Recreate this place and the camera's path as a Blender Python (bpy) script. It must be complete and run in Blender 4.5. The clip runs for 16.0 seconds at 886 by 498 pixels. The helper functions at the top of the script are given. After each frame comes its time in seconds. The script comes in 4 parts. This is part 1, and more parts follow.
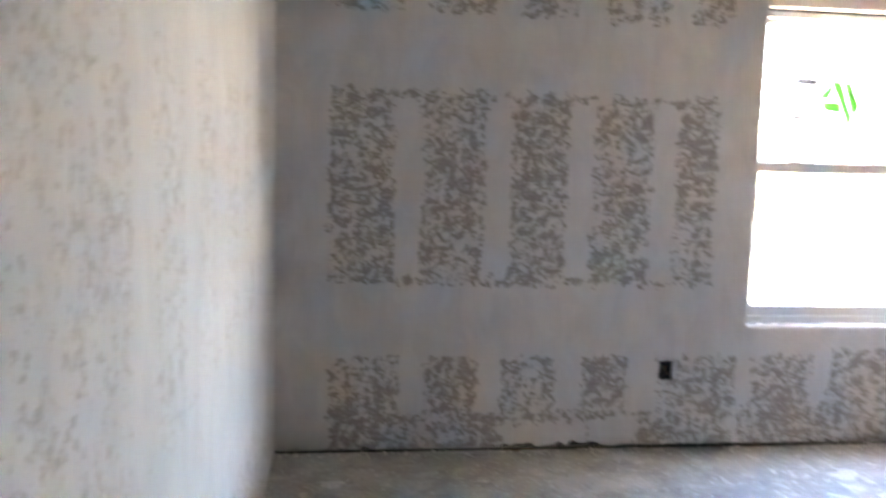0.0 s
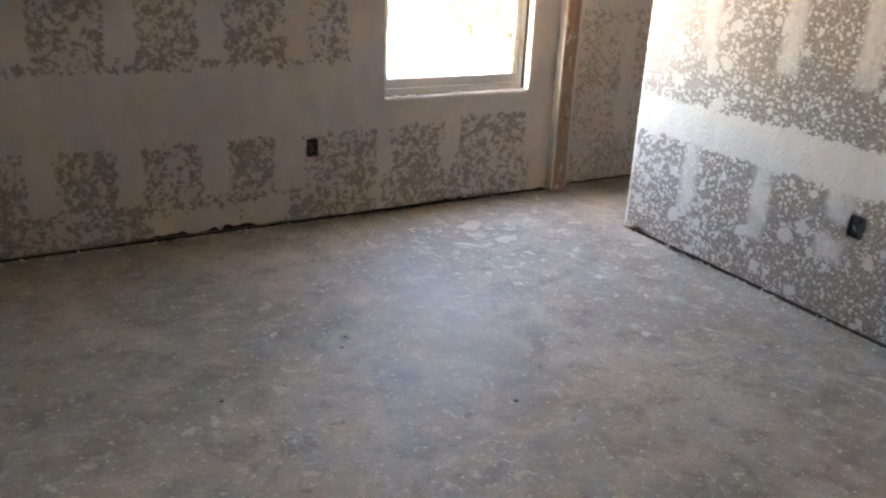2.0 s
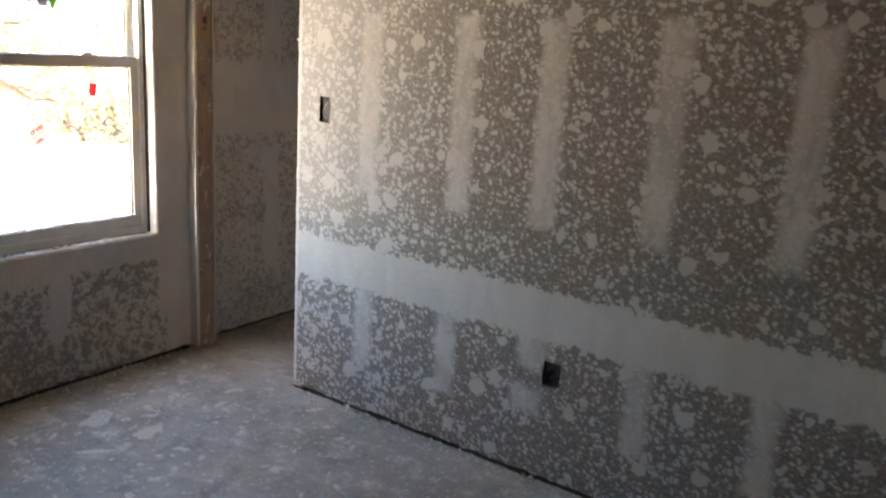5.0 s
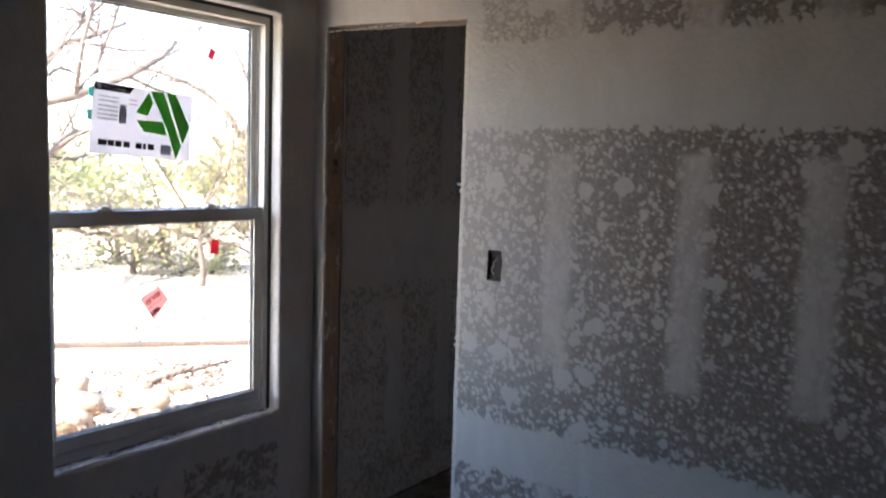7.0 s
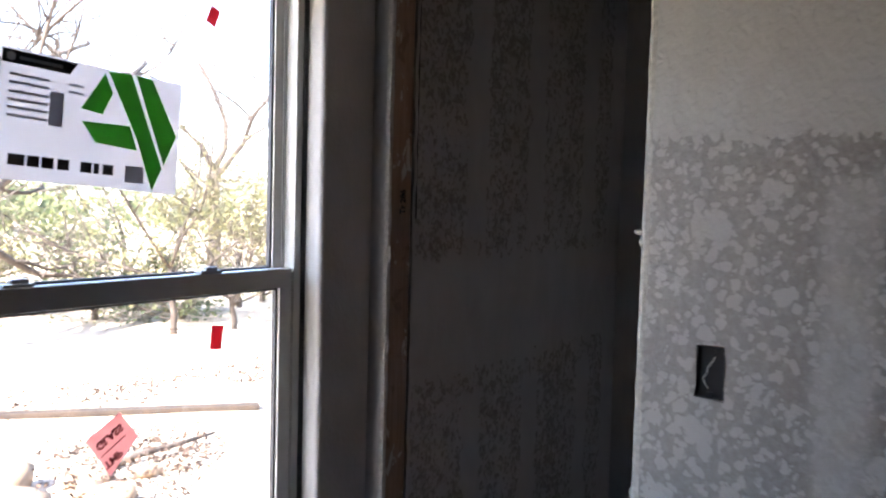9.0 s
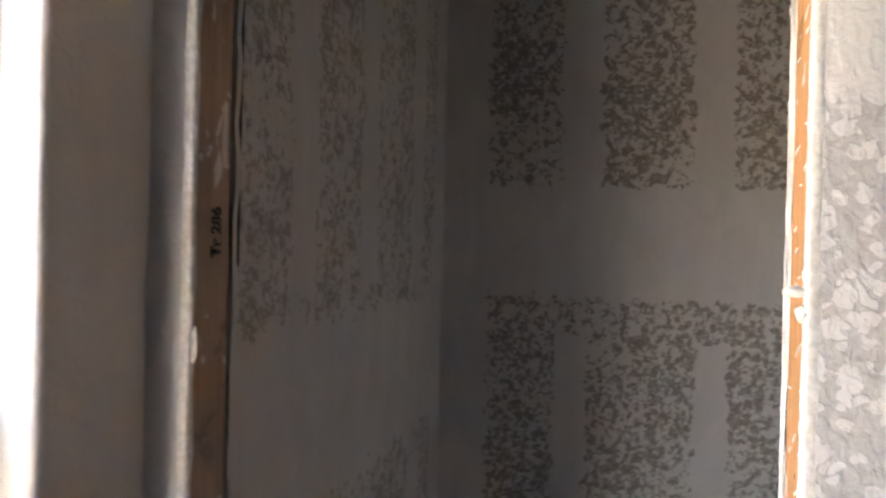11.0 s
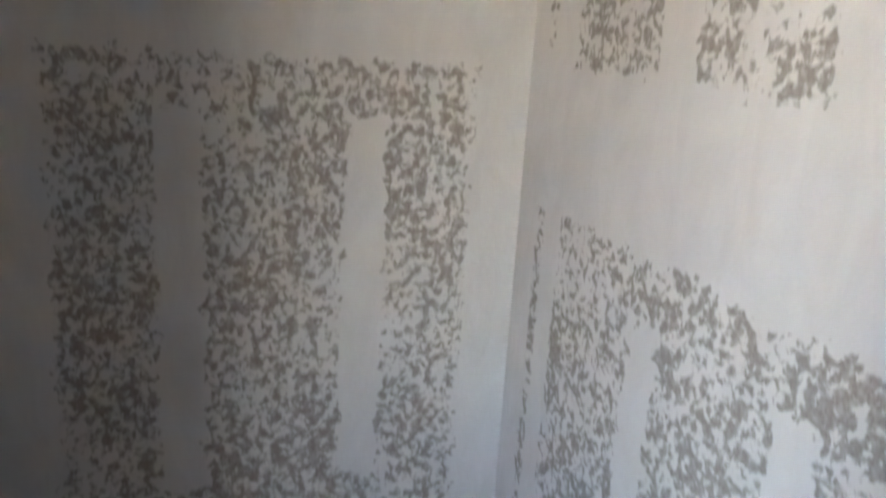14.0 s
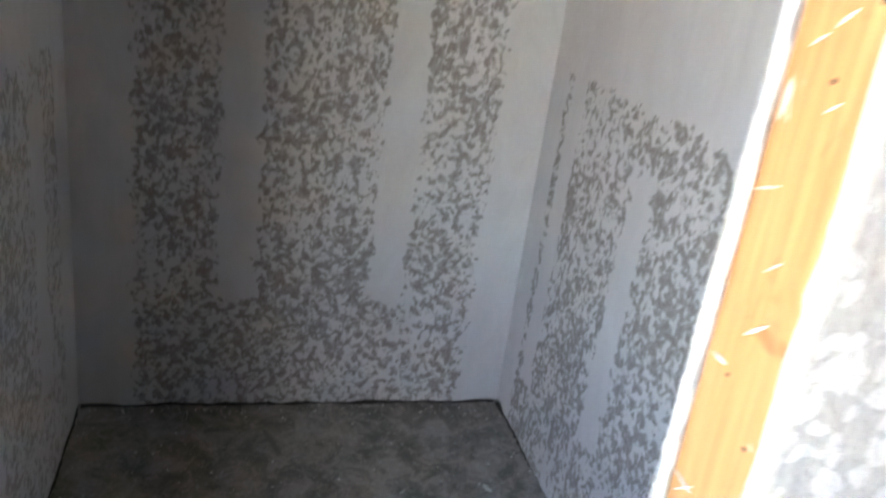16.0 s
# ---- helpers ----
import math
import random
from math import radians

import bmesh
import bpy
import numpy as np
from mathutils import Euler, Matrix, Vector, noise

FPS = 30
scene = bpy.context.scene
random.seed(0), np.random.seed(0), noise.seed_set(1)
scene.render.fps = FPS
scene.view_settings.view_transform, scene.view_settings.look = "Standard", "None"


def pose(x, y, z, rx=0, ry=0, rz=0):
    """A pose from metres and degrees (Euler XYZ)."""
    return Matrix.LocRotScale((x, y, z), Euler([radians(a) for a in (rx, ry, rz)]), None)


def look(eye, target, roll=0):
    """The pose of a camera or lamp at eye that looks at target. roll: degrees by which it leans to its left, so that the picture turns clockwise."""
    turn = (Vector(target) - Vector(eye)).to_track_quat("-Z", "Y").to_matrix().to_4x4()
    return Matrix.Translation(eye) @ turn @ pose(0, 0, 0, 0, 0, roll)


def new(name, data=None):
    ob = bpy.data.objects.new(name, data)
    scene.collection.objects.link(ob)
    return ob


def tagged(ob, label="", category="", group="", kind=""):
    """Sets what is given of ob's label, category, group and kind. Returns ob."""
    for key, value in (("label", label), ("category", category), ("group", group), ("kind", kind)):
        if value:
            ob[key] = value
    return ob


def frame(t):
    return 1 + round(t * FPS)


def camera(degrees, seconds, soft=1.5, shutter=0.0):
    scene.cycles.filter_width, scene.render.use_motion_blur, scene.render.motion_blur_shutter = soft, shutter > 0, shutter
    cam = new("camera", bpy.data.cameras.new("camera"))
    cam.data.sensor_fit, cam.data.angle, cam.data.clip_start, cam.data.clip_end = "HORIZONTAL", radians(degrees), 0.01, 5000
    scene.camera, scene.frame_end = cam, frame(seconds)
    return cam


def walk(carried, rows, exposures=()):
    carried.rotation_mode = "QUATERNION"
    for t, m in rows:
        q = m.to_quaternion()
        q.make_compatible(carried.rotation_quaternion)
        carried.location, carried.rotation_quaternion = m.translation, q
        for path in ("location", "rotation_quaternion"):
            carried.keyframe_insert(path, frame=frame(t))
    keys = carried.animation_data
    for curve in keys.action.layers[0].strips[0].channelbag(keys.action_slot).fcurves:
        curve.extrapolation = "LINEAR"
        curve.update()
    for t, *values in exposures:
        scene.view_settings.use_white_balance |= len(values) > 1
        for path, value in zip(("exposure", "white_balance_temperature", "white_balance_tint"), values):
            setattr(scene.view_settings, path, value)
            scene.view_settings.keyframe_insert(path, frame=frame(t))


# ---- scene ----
cam = camera(57.2, 16.0, soft=2.1, shutter=0.45)
# time, eye, point looked at, roll
PATH = [
    (0, (-3.022, -3.668, 1.395), (-2.777, -1.697, 1.162), 1.6),
    (0.5, (-2.92, -3.734, 1.494), (-2.41, -1.849, 1.057), 0.1),
    (1, (-2.902, -3.747, 1.48), (-2.177, -1.973, 0.906), 0.1),
    (1.5, (-2.895, -3.747, 1.436), (-2.025, -2.068, 0.786), 1.3),
    (2, (-2.882, -3.743, 1.41), (-1.939, -2.135, 0.685), 2.6),
    (2.5, (-2.852, -3.741, 1.414), (-1.834, -2.187, 0.673), 3.6),
    (3, (-2.751, -3.651, 1.43), (-1.635, -2.148, 0.726), 5.1),
    (3.5, (-2.588, -3.54, 1.458), (-1.416, -2.053, 0.816), 3.5),
    (4, (-2.481, -3.459, 1.439), (-1.085, -2.162, 0.833), 4.1),
    (4.2, (-2.464, -3.414, 1.45), (-0.915, -2.293, 0.863), 4.3),
    (6.3, (-2.441, -2.669, 1.553), (-0.834, -1.526, 1.218), 1.5),
    (6.5, (-2.394, -2.607, 1.546), (-0.817, -1.416, 1.238), 1.8),
    (7, (-2.294, -2.342, 1.572), (-0.694, -1.158, 1.371), 1.8),
    (7.5, (-2.194, -2.075, 1.568), (-0.554, -0.937, 1.438), 1.5),
    (8, (-1.986, -1.777, 1.584), (-0.358, -0.623, 1.456), 0.7),
    (8.2, (-1.911, -1.675, 1.583), (-0.282, -0.521, 1.456), 1.1),
    (10.3, (-1.077, -0.784, 1.543), (0.698, 0.137, 1.52), 1.5),
    (10.7, (-0.95, -0.632, 1.56), (0.945, 0.009, 1.548), 0.6),
    (11, (-0.847, -0.546, 1.552), (1.103, -0.101, 1.54), 1.4),
    (11.2, (-0.765, -0.484, 1.546), (1.207, -0.149, 1.561), 2.3),
    (11.5, (-0.632, -0.433, 1.582), (1.352, -0.208, 1.693), 1.7),
    (12, (-0.453, -0.334, 1.531), (1.527, -0.402, 1.802), 3.6),
    (12.5, (-0.356, -0.343, 1.569), (1.584, -0.7, 1.902), 3.2),
    (13, (-0.229, -0.316, 1.624), (1.688, -0.872, 1.749), 2.0),
    (13.5, (-0.171, -0.325, 1.553), (1.716, -0.955, 1.348), 2.7),
    (14, (-0.135, -0.358, 1.462), (1.692, -0.992, 0.953), 3.6),
    (14.5, (-0.143, -0.341, 1.38), (1.605, -0.965, 0.636), 5.3),
    (15, (-0.168, -0.328, 1.324), (1.527, -0.888, 0.423), 7.4),
    (15.5, (-0.222, -0.328, 1.33), (1.494, -0.843, 0.44), 8.7),
    (16, (-0.393, -0.356, 1.378), (1.4, -0.864, 0.652), 7.9),
]
# seconds, stops, white balance
EXPOSURES = [
    (0.0, 7.85, 7100, 20), (0.5, 7.42, 8400, 22), (1.0, 6.8, 9100, 22), (1.5, 6.72, 9200, 22), (2.5, 6.8, 9700, 23), (4.2, 6.18, 9400, 22), (6.3, 4.74, 7000, 19), (7.0, 4.17, 6600, 20), (8.2, 3.9, 6400, 20),
    (10.3, 4.02, 6350, 21), (11.0, 5.4, 7300, 22), (11.5, 6.1, 7450, 18), (12.0, 6.53, 6700, 15), (12.5, 6.55, 6400, 15), (13.0, 6.35, 6450, 14), (13.5, 5.95, 6800, 14), (14.0, 6.25, 7100, 15),
    (14.5, 6.35, 7400, 16), (15.0, 6.4, 8000, 20), (15.5, 6.35, 7900, 20), (16.0, 6.1, 6900, 15),
]
walk(cam, [(t, look(eye, target, roll)) for t, eye, target, roll in PATH], EXPOSURES)

# ---- daylight: clear sky and a sun that stands behind the house ----
SUN_AZIMUTH, SUN_HEIGHT = 265.0, 42.0   # compass degrees from +y towards +x, and elevation
world = bpy.data.worlds.new("sky")
scene.world = world
world.use_nodes = True
sky = world.node_tree.nodes.new("ShaderNodeTexSky")
sky.sky_type = "NISHITA"
sky.sun_disc = False
sky.dust_density, sky.air_density, sky.ozone_density = 1.2, 1.0, 1.8
sky.sun_elevation, sky.sun_rotation = radians(SUN_HEIGHT), radians(SUN_AZIMUTH)
world.node_tree.links.new(sky.outputs[0], world.node_tree.nodes["Background"].inputs[0])
world.node_tree.nodes["Background"].inputs[1].default_value = 0.12
lamp = bpy.data.lights.new("sun", "SUN")
lamp.energy, lamp.angle, lamp.color = 5.0, radians(0.5), (1.0, 0.95, 0.87)
sun = new("sun", lamp)
az, el = radians(SUN_AZIMUTH), radians(SUN_HEIGHT)
sun.matrix_world = look((math.sin(az) * math.cos(el) * 40, math.cos(az) * math.cos(el) * 40, math.sin(el) * 40), (0, 0, 0))


# ---- small helpers ----
def mesh_of(name, bm, material):
    me = bpy.data.meshes.new(name)
    bm.to_mesh(me)
    bm.free()
    me.materials.append(material)
    return me


def part(name, bm, material, parent, label=""):
    """One bmesh as one mesh object under a thing or a part."""
    ob = new(name, mesh_of(name, bm, material))
    ob.parent = parent
    if label:
        ob["label"] = label
    return ob


def thing(name, bm, material, label, category, group="", kind=""):
    return tagged(new(name, mesh_of(name, bm, material)), label, category, group, kind)


def empty(name, label, category, group="", kind="", at=(0, 0, 0)):
    ob = new(name)
    ob.location = at
    return tagged(ob, label, category, group, kind)


def add_box(bm, x0, y0, z0, x1, y1, z1, bevel=0.0):
    made = bmesh.ops.create_cube(bm, size=1)["verts"]
    m = Matrix.Translation(((x0 + x1) / 2, (y0 + y1) / 2, (z0 + z1) / 2)) @ Matrix.Diagonal((x1 - x0, y1 - y0, z1 - z0, 1))
    bmesh.ops.transform(bm, verts=made, matrix=m)
    if bevel:
        edges = list({e for v in made for e in v.link_edges})
        bmesh.ops.bevel(bm, geom=edges, offset=bevel, segments=2, affect="EDGES", profile=0.6)
    return bm


def box(x0, y0, z0, x1, y1, z1, bevel=0.0):
    return add_box(bmesh.new(), x0, y0, z0, x1, y1, z1, bevel)


# ---- materials ----
class Nodes:
    """A small writer of node trees."""

    def __init__(self, name, rough=0.6):
        self.mat = bpy.data.materials.new(name)
        self.mat.use_nodes = True
        self.tree = self.mat.node_tree
        self.bsdf = self.tree.nodes["Principled BSDF"]
        self.bsdf.inputs["Roughness"].default_value = rough
        self.co = self.tree.nodes.new("ShaderNodeTexCoord").outputs["Object"]

    def put(self, value, socket):
        if isinstance(value, (int, float)):
            socket.default_value = value
        elif isinstance(value, tuple):
            socket.default_value = (*value, 1.0) if len(socket.default_value) == 4 and len(value) == 3 else value
        else:
            self.tree.links.new(value, socket)

    def math(self, op, a, b=0.0, c=0.0, clamp=False):
        n = self.tree.nodes.new("ShaderNodeMath")
        n.operation, n.use_clamp = op, clamp
        for value, socket in zip((a, b, c), n.inputs):
            self.put(value, socket)
        return n.outputs[0]

    def noise(self, scale, detail=3.0, rough=0.55, bend=0.0, co=None, stretch=None):
        n = self.tree.nodes.new("ShaderNodeTexNoise")
        src = co or self.co
        if stretch:
            m = self.tree.nodes.new("ShaderNodeMapping")
            m.inputs["Scale"].default_value = stretch
            self.tree.links.new(src, m.inputs["Vector"])
            src = m.outputs[0]
        self.tree.links.new(src, n.inputs["Vector"])
        for key, value in (("Scale", scale), ("Detail", detail), ("Roughness", rough), ("Distortion", bend)):
            n.inputs[key].default_value = value
        return n.outputs["Fac"]

    def ramp(self, value, lo, hi, a=0.0, b=1.0, smooth=True):
        n = self.tree.nodes.new("ShaderNodeMapRange")
        n.interpolation_type = "SMOOTHSTEP" if smooth else "LINEAR"
        for key, v in (("Value", value), ("From Min", lo), ("From Max", hi), ("To Min", a), ("To Max", b)):
            self.put(v, n.inputs[key])
        return n.outputs["Result"]

    def mix(self, fac, a, b):
        n = self.tree.nodes.new("ShaderNodeMix")
        n.data_type = "RGBA"
        self.put(fac, n.inputs[0])
        self.put(a, n.inputs[6])
        self.put(b, n.inputs[7])
        return n.outputs[2]

    def bump(self, height, strength=0.5, distance=0.003, under=None):
        n = self.tree.nodes.new("ShaderNodeBump")
        n.inputs["Strength"].default_value = strength
        n.inputs["Distance"].default_value = distance
        self.tree.links.new(height, n.inputs["Height"])
        if under is not None:
            self.tree.links.new(under, n.inputs["Normal"])
        return n.outputs[0]

    def done(self, colour, normal=None, rough=None):
        self.put(colour, self.bsdf.inputs["Base Color"])
        if normal is not None:
            self.tree.links.new(normal, self.bsdf.inputs["Normal"])
        if rough is not None:
            self.put(rough, self.bsdf.inputs["Roughness"])
        return self.mat


def plain(name, colour, rough=0.5, metal=0.0, vary=0.15, scale=30.0, bump=0.0):
    n = Nodes(name, rough)
    n.bsdf.inputs["Metallic"].default_value = metal
    grain = n.noise(scale, 4)
    dark = tuple(c * (1 - vary) for c in colour)
    normal = n.bump(grain, 0.4, bump) if bump else None
    return n.done(n.mix(n.ramp(grain, 0.35, 0.65), dark, colour), normal)


MUD, PAPER = (0.57, 0.554, 0.535), (0.25, 0.226, 0.2)


def mud_wall(name, axis, fields, strips=(), cover=0.5, shift=0.0, soft=0.028, paper=PAPER, relief=0.0035, peel=0.0008, speckled=False, thicker=None, firm=1.35, grain=1.0, warp=1.0):
    """Drywall: grey paper that shows through a blotchy skim inside the fields; joints and screw rows (strips) are solid mud.
    Fields and strips are rectangles (u0, u1, z0, z1) on the wall."""
    n = Nodes(name, 0.85)
    sep = n.tree.nodes.new("ShaderNodeSeparateXYZ")
    n.tree.links.new(n.co, sep.inputs[0])
    warp_a, warp_b = n.noise(14, 3), n.noise(16, 3, stretch=(1.3, 1.3, 0.9))
    u = n.math("MULTIPLY_ADD", n.math("SUBTRACT", warp_a, 0.5), 0.10 * warp, sep.outputs[axis])
    z = n.math("MULTIPLY_ADD", n.math("SUBTRACT", warp_b, 0.5), 0.13 * warp, sep.outputs[2])

    def nearest(rects):
        best = None
        for u0, u1, z0, z1 in rects:
            du = n.math("SUBTRACT", n.math("ABSOLUTE", n.math("SUBTRACT", u, (u0 + u1) / 2)), (u1 - u0) / 2)
            dz = n.math("SUBTRACT", n.math("ABSOLUTE", n.math("SUBTRACT", z, (z0 + z1) / 2)), (z1 - z0) / 2)
            d = n.math("MAXIMUM", du, dz)
            best = d if best is None else n.math("MINIMUM", best, d)
        return best

    edge = nearest(fields)
    inside_field = n.ramp(edge, soft, -soft)
    row = n.ramp(nearest(strips), 0.028, -0.016) if strips else None
    if strips:
        edge = n.math("MAXIMUM", edge, n.math("MULTIPLY", nearest(strips), -firm))
    open_ = n.ramp(edge, soft, -soft)
    blot = n.math("MULTIPLY_ADD", n.noise(62 * grain + shift, 3, 0.5, 0.35), 0.42, n.math("MULTIPLY", n.noise(29 * grain + shift, 4, 0.6, 0.35), 0.58))
    broad = n.noise(3.1 + shift * 0.1, 2)
    level = n.math("MULTIPLY_ADD", n.math("SUBTRACT", broad, 0.5), 0.2, blot)
    level = n.math("SUBTRACT", level, n.ramp(open_, 0.0, 1.0, 0.35, 0.0, smooth=False))
    bare = n.ramp(level, cover - 0.03, cover + 0.06)
    trowel = n.noise(9, 4, 0.6, 0.8, stretch=(1, 1, 0.45))
    if speckled:                       # round drops of three sizes that spread and merge towards the joints
        tint = n.tree.nodes.new("ShaderNodeTexNoise")
        tint.inputs["Scale"].default_value = 38.0
        n.tree.links.new(n.co, tint.inputs["Vector"])
        wobble = n.tree.nodes.new("ShaderNodeVectorMath")
        wobble.operation = "MULTIPLY_ADD"
        n.tree.links.new(tint.outputs["Color"], wobble.inputs[0])
        wobble.inputs[1].default_value = (0.028, 0.028, 0.028)
        n.tree.links.new(n.co, wobble.inputs[2])
        swell = n.math("MULTIPLY_ADD", n.math("SUBTRACT", broad, 0.5), 0.5, n.ramp(inside_field, 0.0, 1.0, 0.45, 0.0))
        if thicker:
            swell = n.math("ADD", swell, n.ramp(sep.outputs[axis], thicker[0], thicker[1], 0.0, thicker[2]))
        drops = None
        for scale, least, grow in ((13.0, 0.30, 0.72), (27.0, 0.16, 0.72), (64.0, 0.26, 0.72)):
            cells = n.tree.nodes.new("ShaderNodeTexVoronoi")
            cells.inputs["Scale"].default_value = scale
            n.tree.links.new(wobble.outputs[0], cells.inputs["Vector"])
            pick = n.tree.nodes.new("ShaderNodeSeparateColor")
            n.tree.links.new(cells.outputs["Color"], pick.inputs[0])
            radius = n.math("ADD", n.math("MULTIPLY", n.math("SUBTRACT", pick.outputs[0], least), grow), n.math("MULTIPLY", swell, 0.6))
            drop = n.ramp(n.math("SUBTRACT", radius, cells.outputs["Distance"]), -0.01, 0.05)
            drops = drop if drops is None else n.math("MAXIMUM", drops, drop)
        bare = n.math("MULTIPLY", n.ramp(inside_field, 0.05, 0.5), n.math("SUBTRACT", 1.0, n.math("MULTIPLY", drops, 0.95)))
        bare = n.math("MULTIPLY", bare, n.math("SUBTRACT", 1.0, n.math("MULTIPLY", row, n.ramp(trowel, 0.3, 0.7, 0.55, 0.95))))
        if thicker:                    # a thin wash of mud over the paper
            bare = n.math("MULTIPLY", bare, n.ramp(sep.outputs[axis], thicker[0], thicker[1], 1.0, n.ramp(z, 0.55, 1.05, 0.95, 0.5)))
    fine = n.noise(160, 3)
    mud = n.mix(n.ramp(trowel, 0.3, 0.7), tuple(c * 0.9 for c in MUD), MUD)
    board = n.mix(n.ramp(fine, 0.3, 0.7), tuple(c * 0.85 for c in paper), tuple(min(1, c * 1.12) for c in paper))
    thin = n.mix(n.ramp(n.noise(70, 2), 0.42, 0.7, 0.0, 0.35), board, mud)
    normal = n.bump(fine, 0.25, 0.001)
    normal = n.bump(n.math("MULTIPLY_ADD", blot, 0.6, n.math("MULTIPLY", n.math("SUBTRACT", 1.0, bare), 0.4)), 0.55, relief, normal)
    normal = n.bump(trowel, 0.15, 0.003, normal)
    normal = n.bump(n.noise(72, 2, 0.5, 0.5, stretch=(1, 1, 0.75)), 0.7, peel, normal)
    return n.done(n.mix(bare, mud, thin), normal)


def rows_of(centres, width, z0, z1):
    return [(c - width / 2, c + width / 2, z0, z1) for c in centres]


H = 2.74
mat_north = mud_wall("drywall_north", 0,
    [(-3.10, -1.262, 0.785, 1.69), (-3.09, -1.10, -0.1, 0.47), (-1.10, -0.12, -0.1, 0.22), (-1.04, -0.70, 0.1, 0.48), (-0.64, -0.17, 0.1, 0.50), (-3.07, -1.225, 2.0, 2.55)],
    rows_of((-2.733, -2.323, -1.935, -1.531), 0.10, 0.84, 1.63) + rows_of((-2.70, -2.335, -1.95, -1.60), 0.10, 0.2, 0.6)
    + rows_of((-2.70, -2.293, -1.908, -1.494), 0.10, 1.9, 2.4) + [(-2.24, -1.86, -0.1, 0.125), (-1.83, -1.61, -0.1, 0.15), (-1.62, -1.52, 0.22, 0.50)],
    cover=0.48, peel=0.0025, grain=0.78, paper=(0.275, 0.25, 0.224))
mat_east = mud_wall("drywall_east", 1,
    [(-6.0, -0.70, -0.1, 0.53), (-6.0, -0.72, 0.72, 1.70), (-6.0, -0.79, 1.99, 2.6)],
    rows_of((-1.10, -1.515, -2.29, -2.70, -3.11), 0.075, 0.22, 0.6) + rows_of((-1.10, -1.53, -1.88, -2.285, -2.69, -3.1), 0.085, 0.94, 1.625)
    + rows_of((-1.10, -1.53, -1.88, -2.285), 0.09, 1.9, 2.4) + [(-1.95, -1.84, 0.42, 0.56), (-1.93, -1.83, 0.25, 0.34)],
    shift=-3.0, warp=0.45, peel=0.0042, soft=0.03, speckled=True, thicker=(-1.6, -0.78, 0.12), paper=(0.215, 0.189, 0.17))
mat_west = mud_wall("drywall_west", 1, [(-6, -0.3, 0.85, 1.6), (-6, -0.2, 0.0, 0.45)], rows_of((-0.8, -1.2, -1.6, -2.0, -2.4), 0.12, 0.9, 1.6), cover=0.53, paper=(0.43, 0.405, 0.37))
mat_closet_back = mud_wall("drywall_closet_back", 1,
    [(-1.062, -0.095, 1.725, 2.9), (-1.075, -0.095, -0.1, 1.41)],
    rows_of((-0.398, -0.788), 0.10, 1.6, 2.47) + rows_of((-0.376, -0.80), 0.078, 0.36, 1.26), cover=0.49, shift=7.0, warp=0.55)
mat_closet_side = mud_wall("drywall_closet_side", 0,
    [(0.1, 1.64, 1.395, 2.27), (0.1, 1.62, -0.1, 1.095)],
    rows_of((1.545, 1.112, 0.70), 0.09, 1.3, 2.2) + rows_of((1.11, 0.70), 0.075, 0.28, 0.95) + [(1.50, 1.56, 0.2, 1.2)], cover=0.488, shift=4.0, warp=0.5)
mat_closet_north = mud_wall("drywall_closet_north", 0,
    [(0.15, 1.6, 1.385, 2.6), (0.15, 1.6, -0.1, 1.05)],
    rows_of((0.57, 0.955, 1.39), 0.10, 1.45, 2.4) + rows_of((0.57, 0.955, 1.39), 0.09, 0.3, 0.95), cover=0.50, shift=10.0, paper=(0.33, 0.303, 0.275))
mat_white = mud_wall("drywall_plain", 0, [(-9, -8, 0, 1)])
# unseen ceiling and south wall: paper darkened to cut bounced light
mat_low_bounce = mud_wall("drywall_low_bounce", 0, [(-9, 9, -9, 9)], rows_of((-2.8, -1.6, -0.4, 0.8), 0.10, 0, 9), cover=0.20, paper=(0.19, 0.172, 0.15))


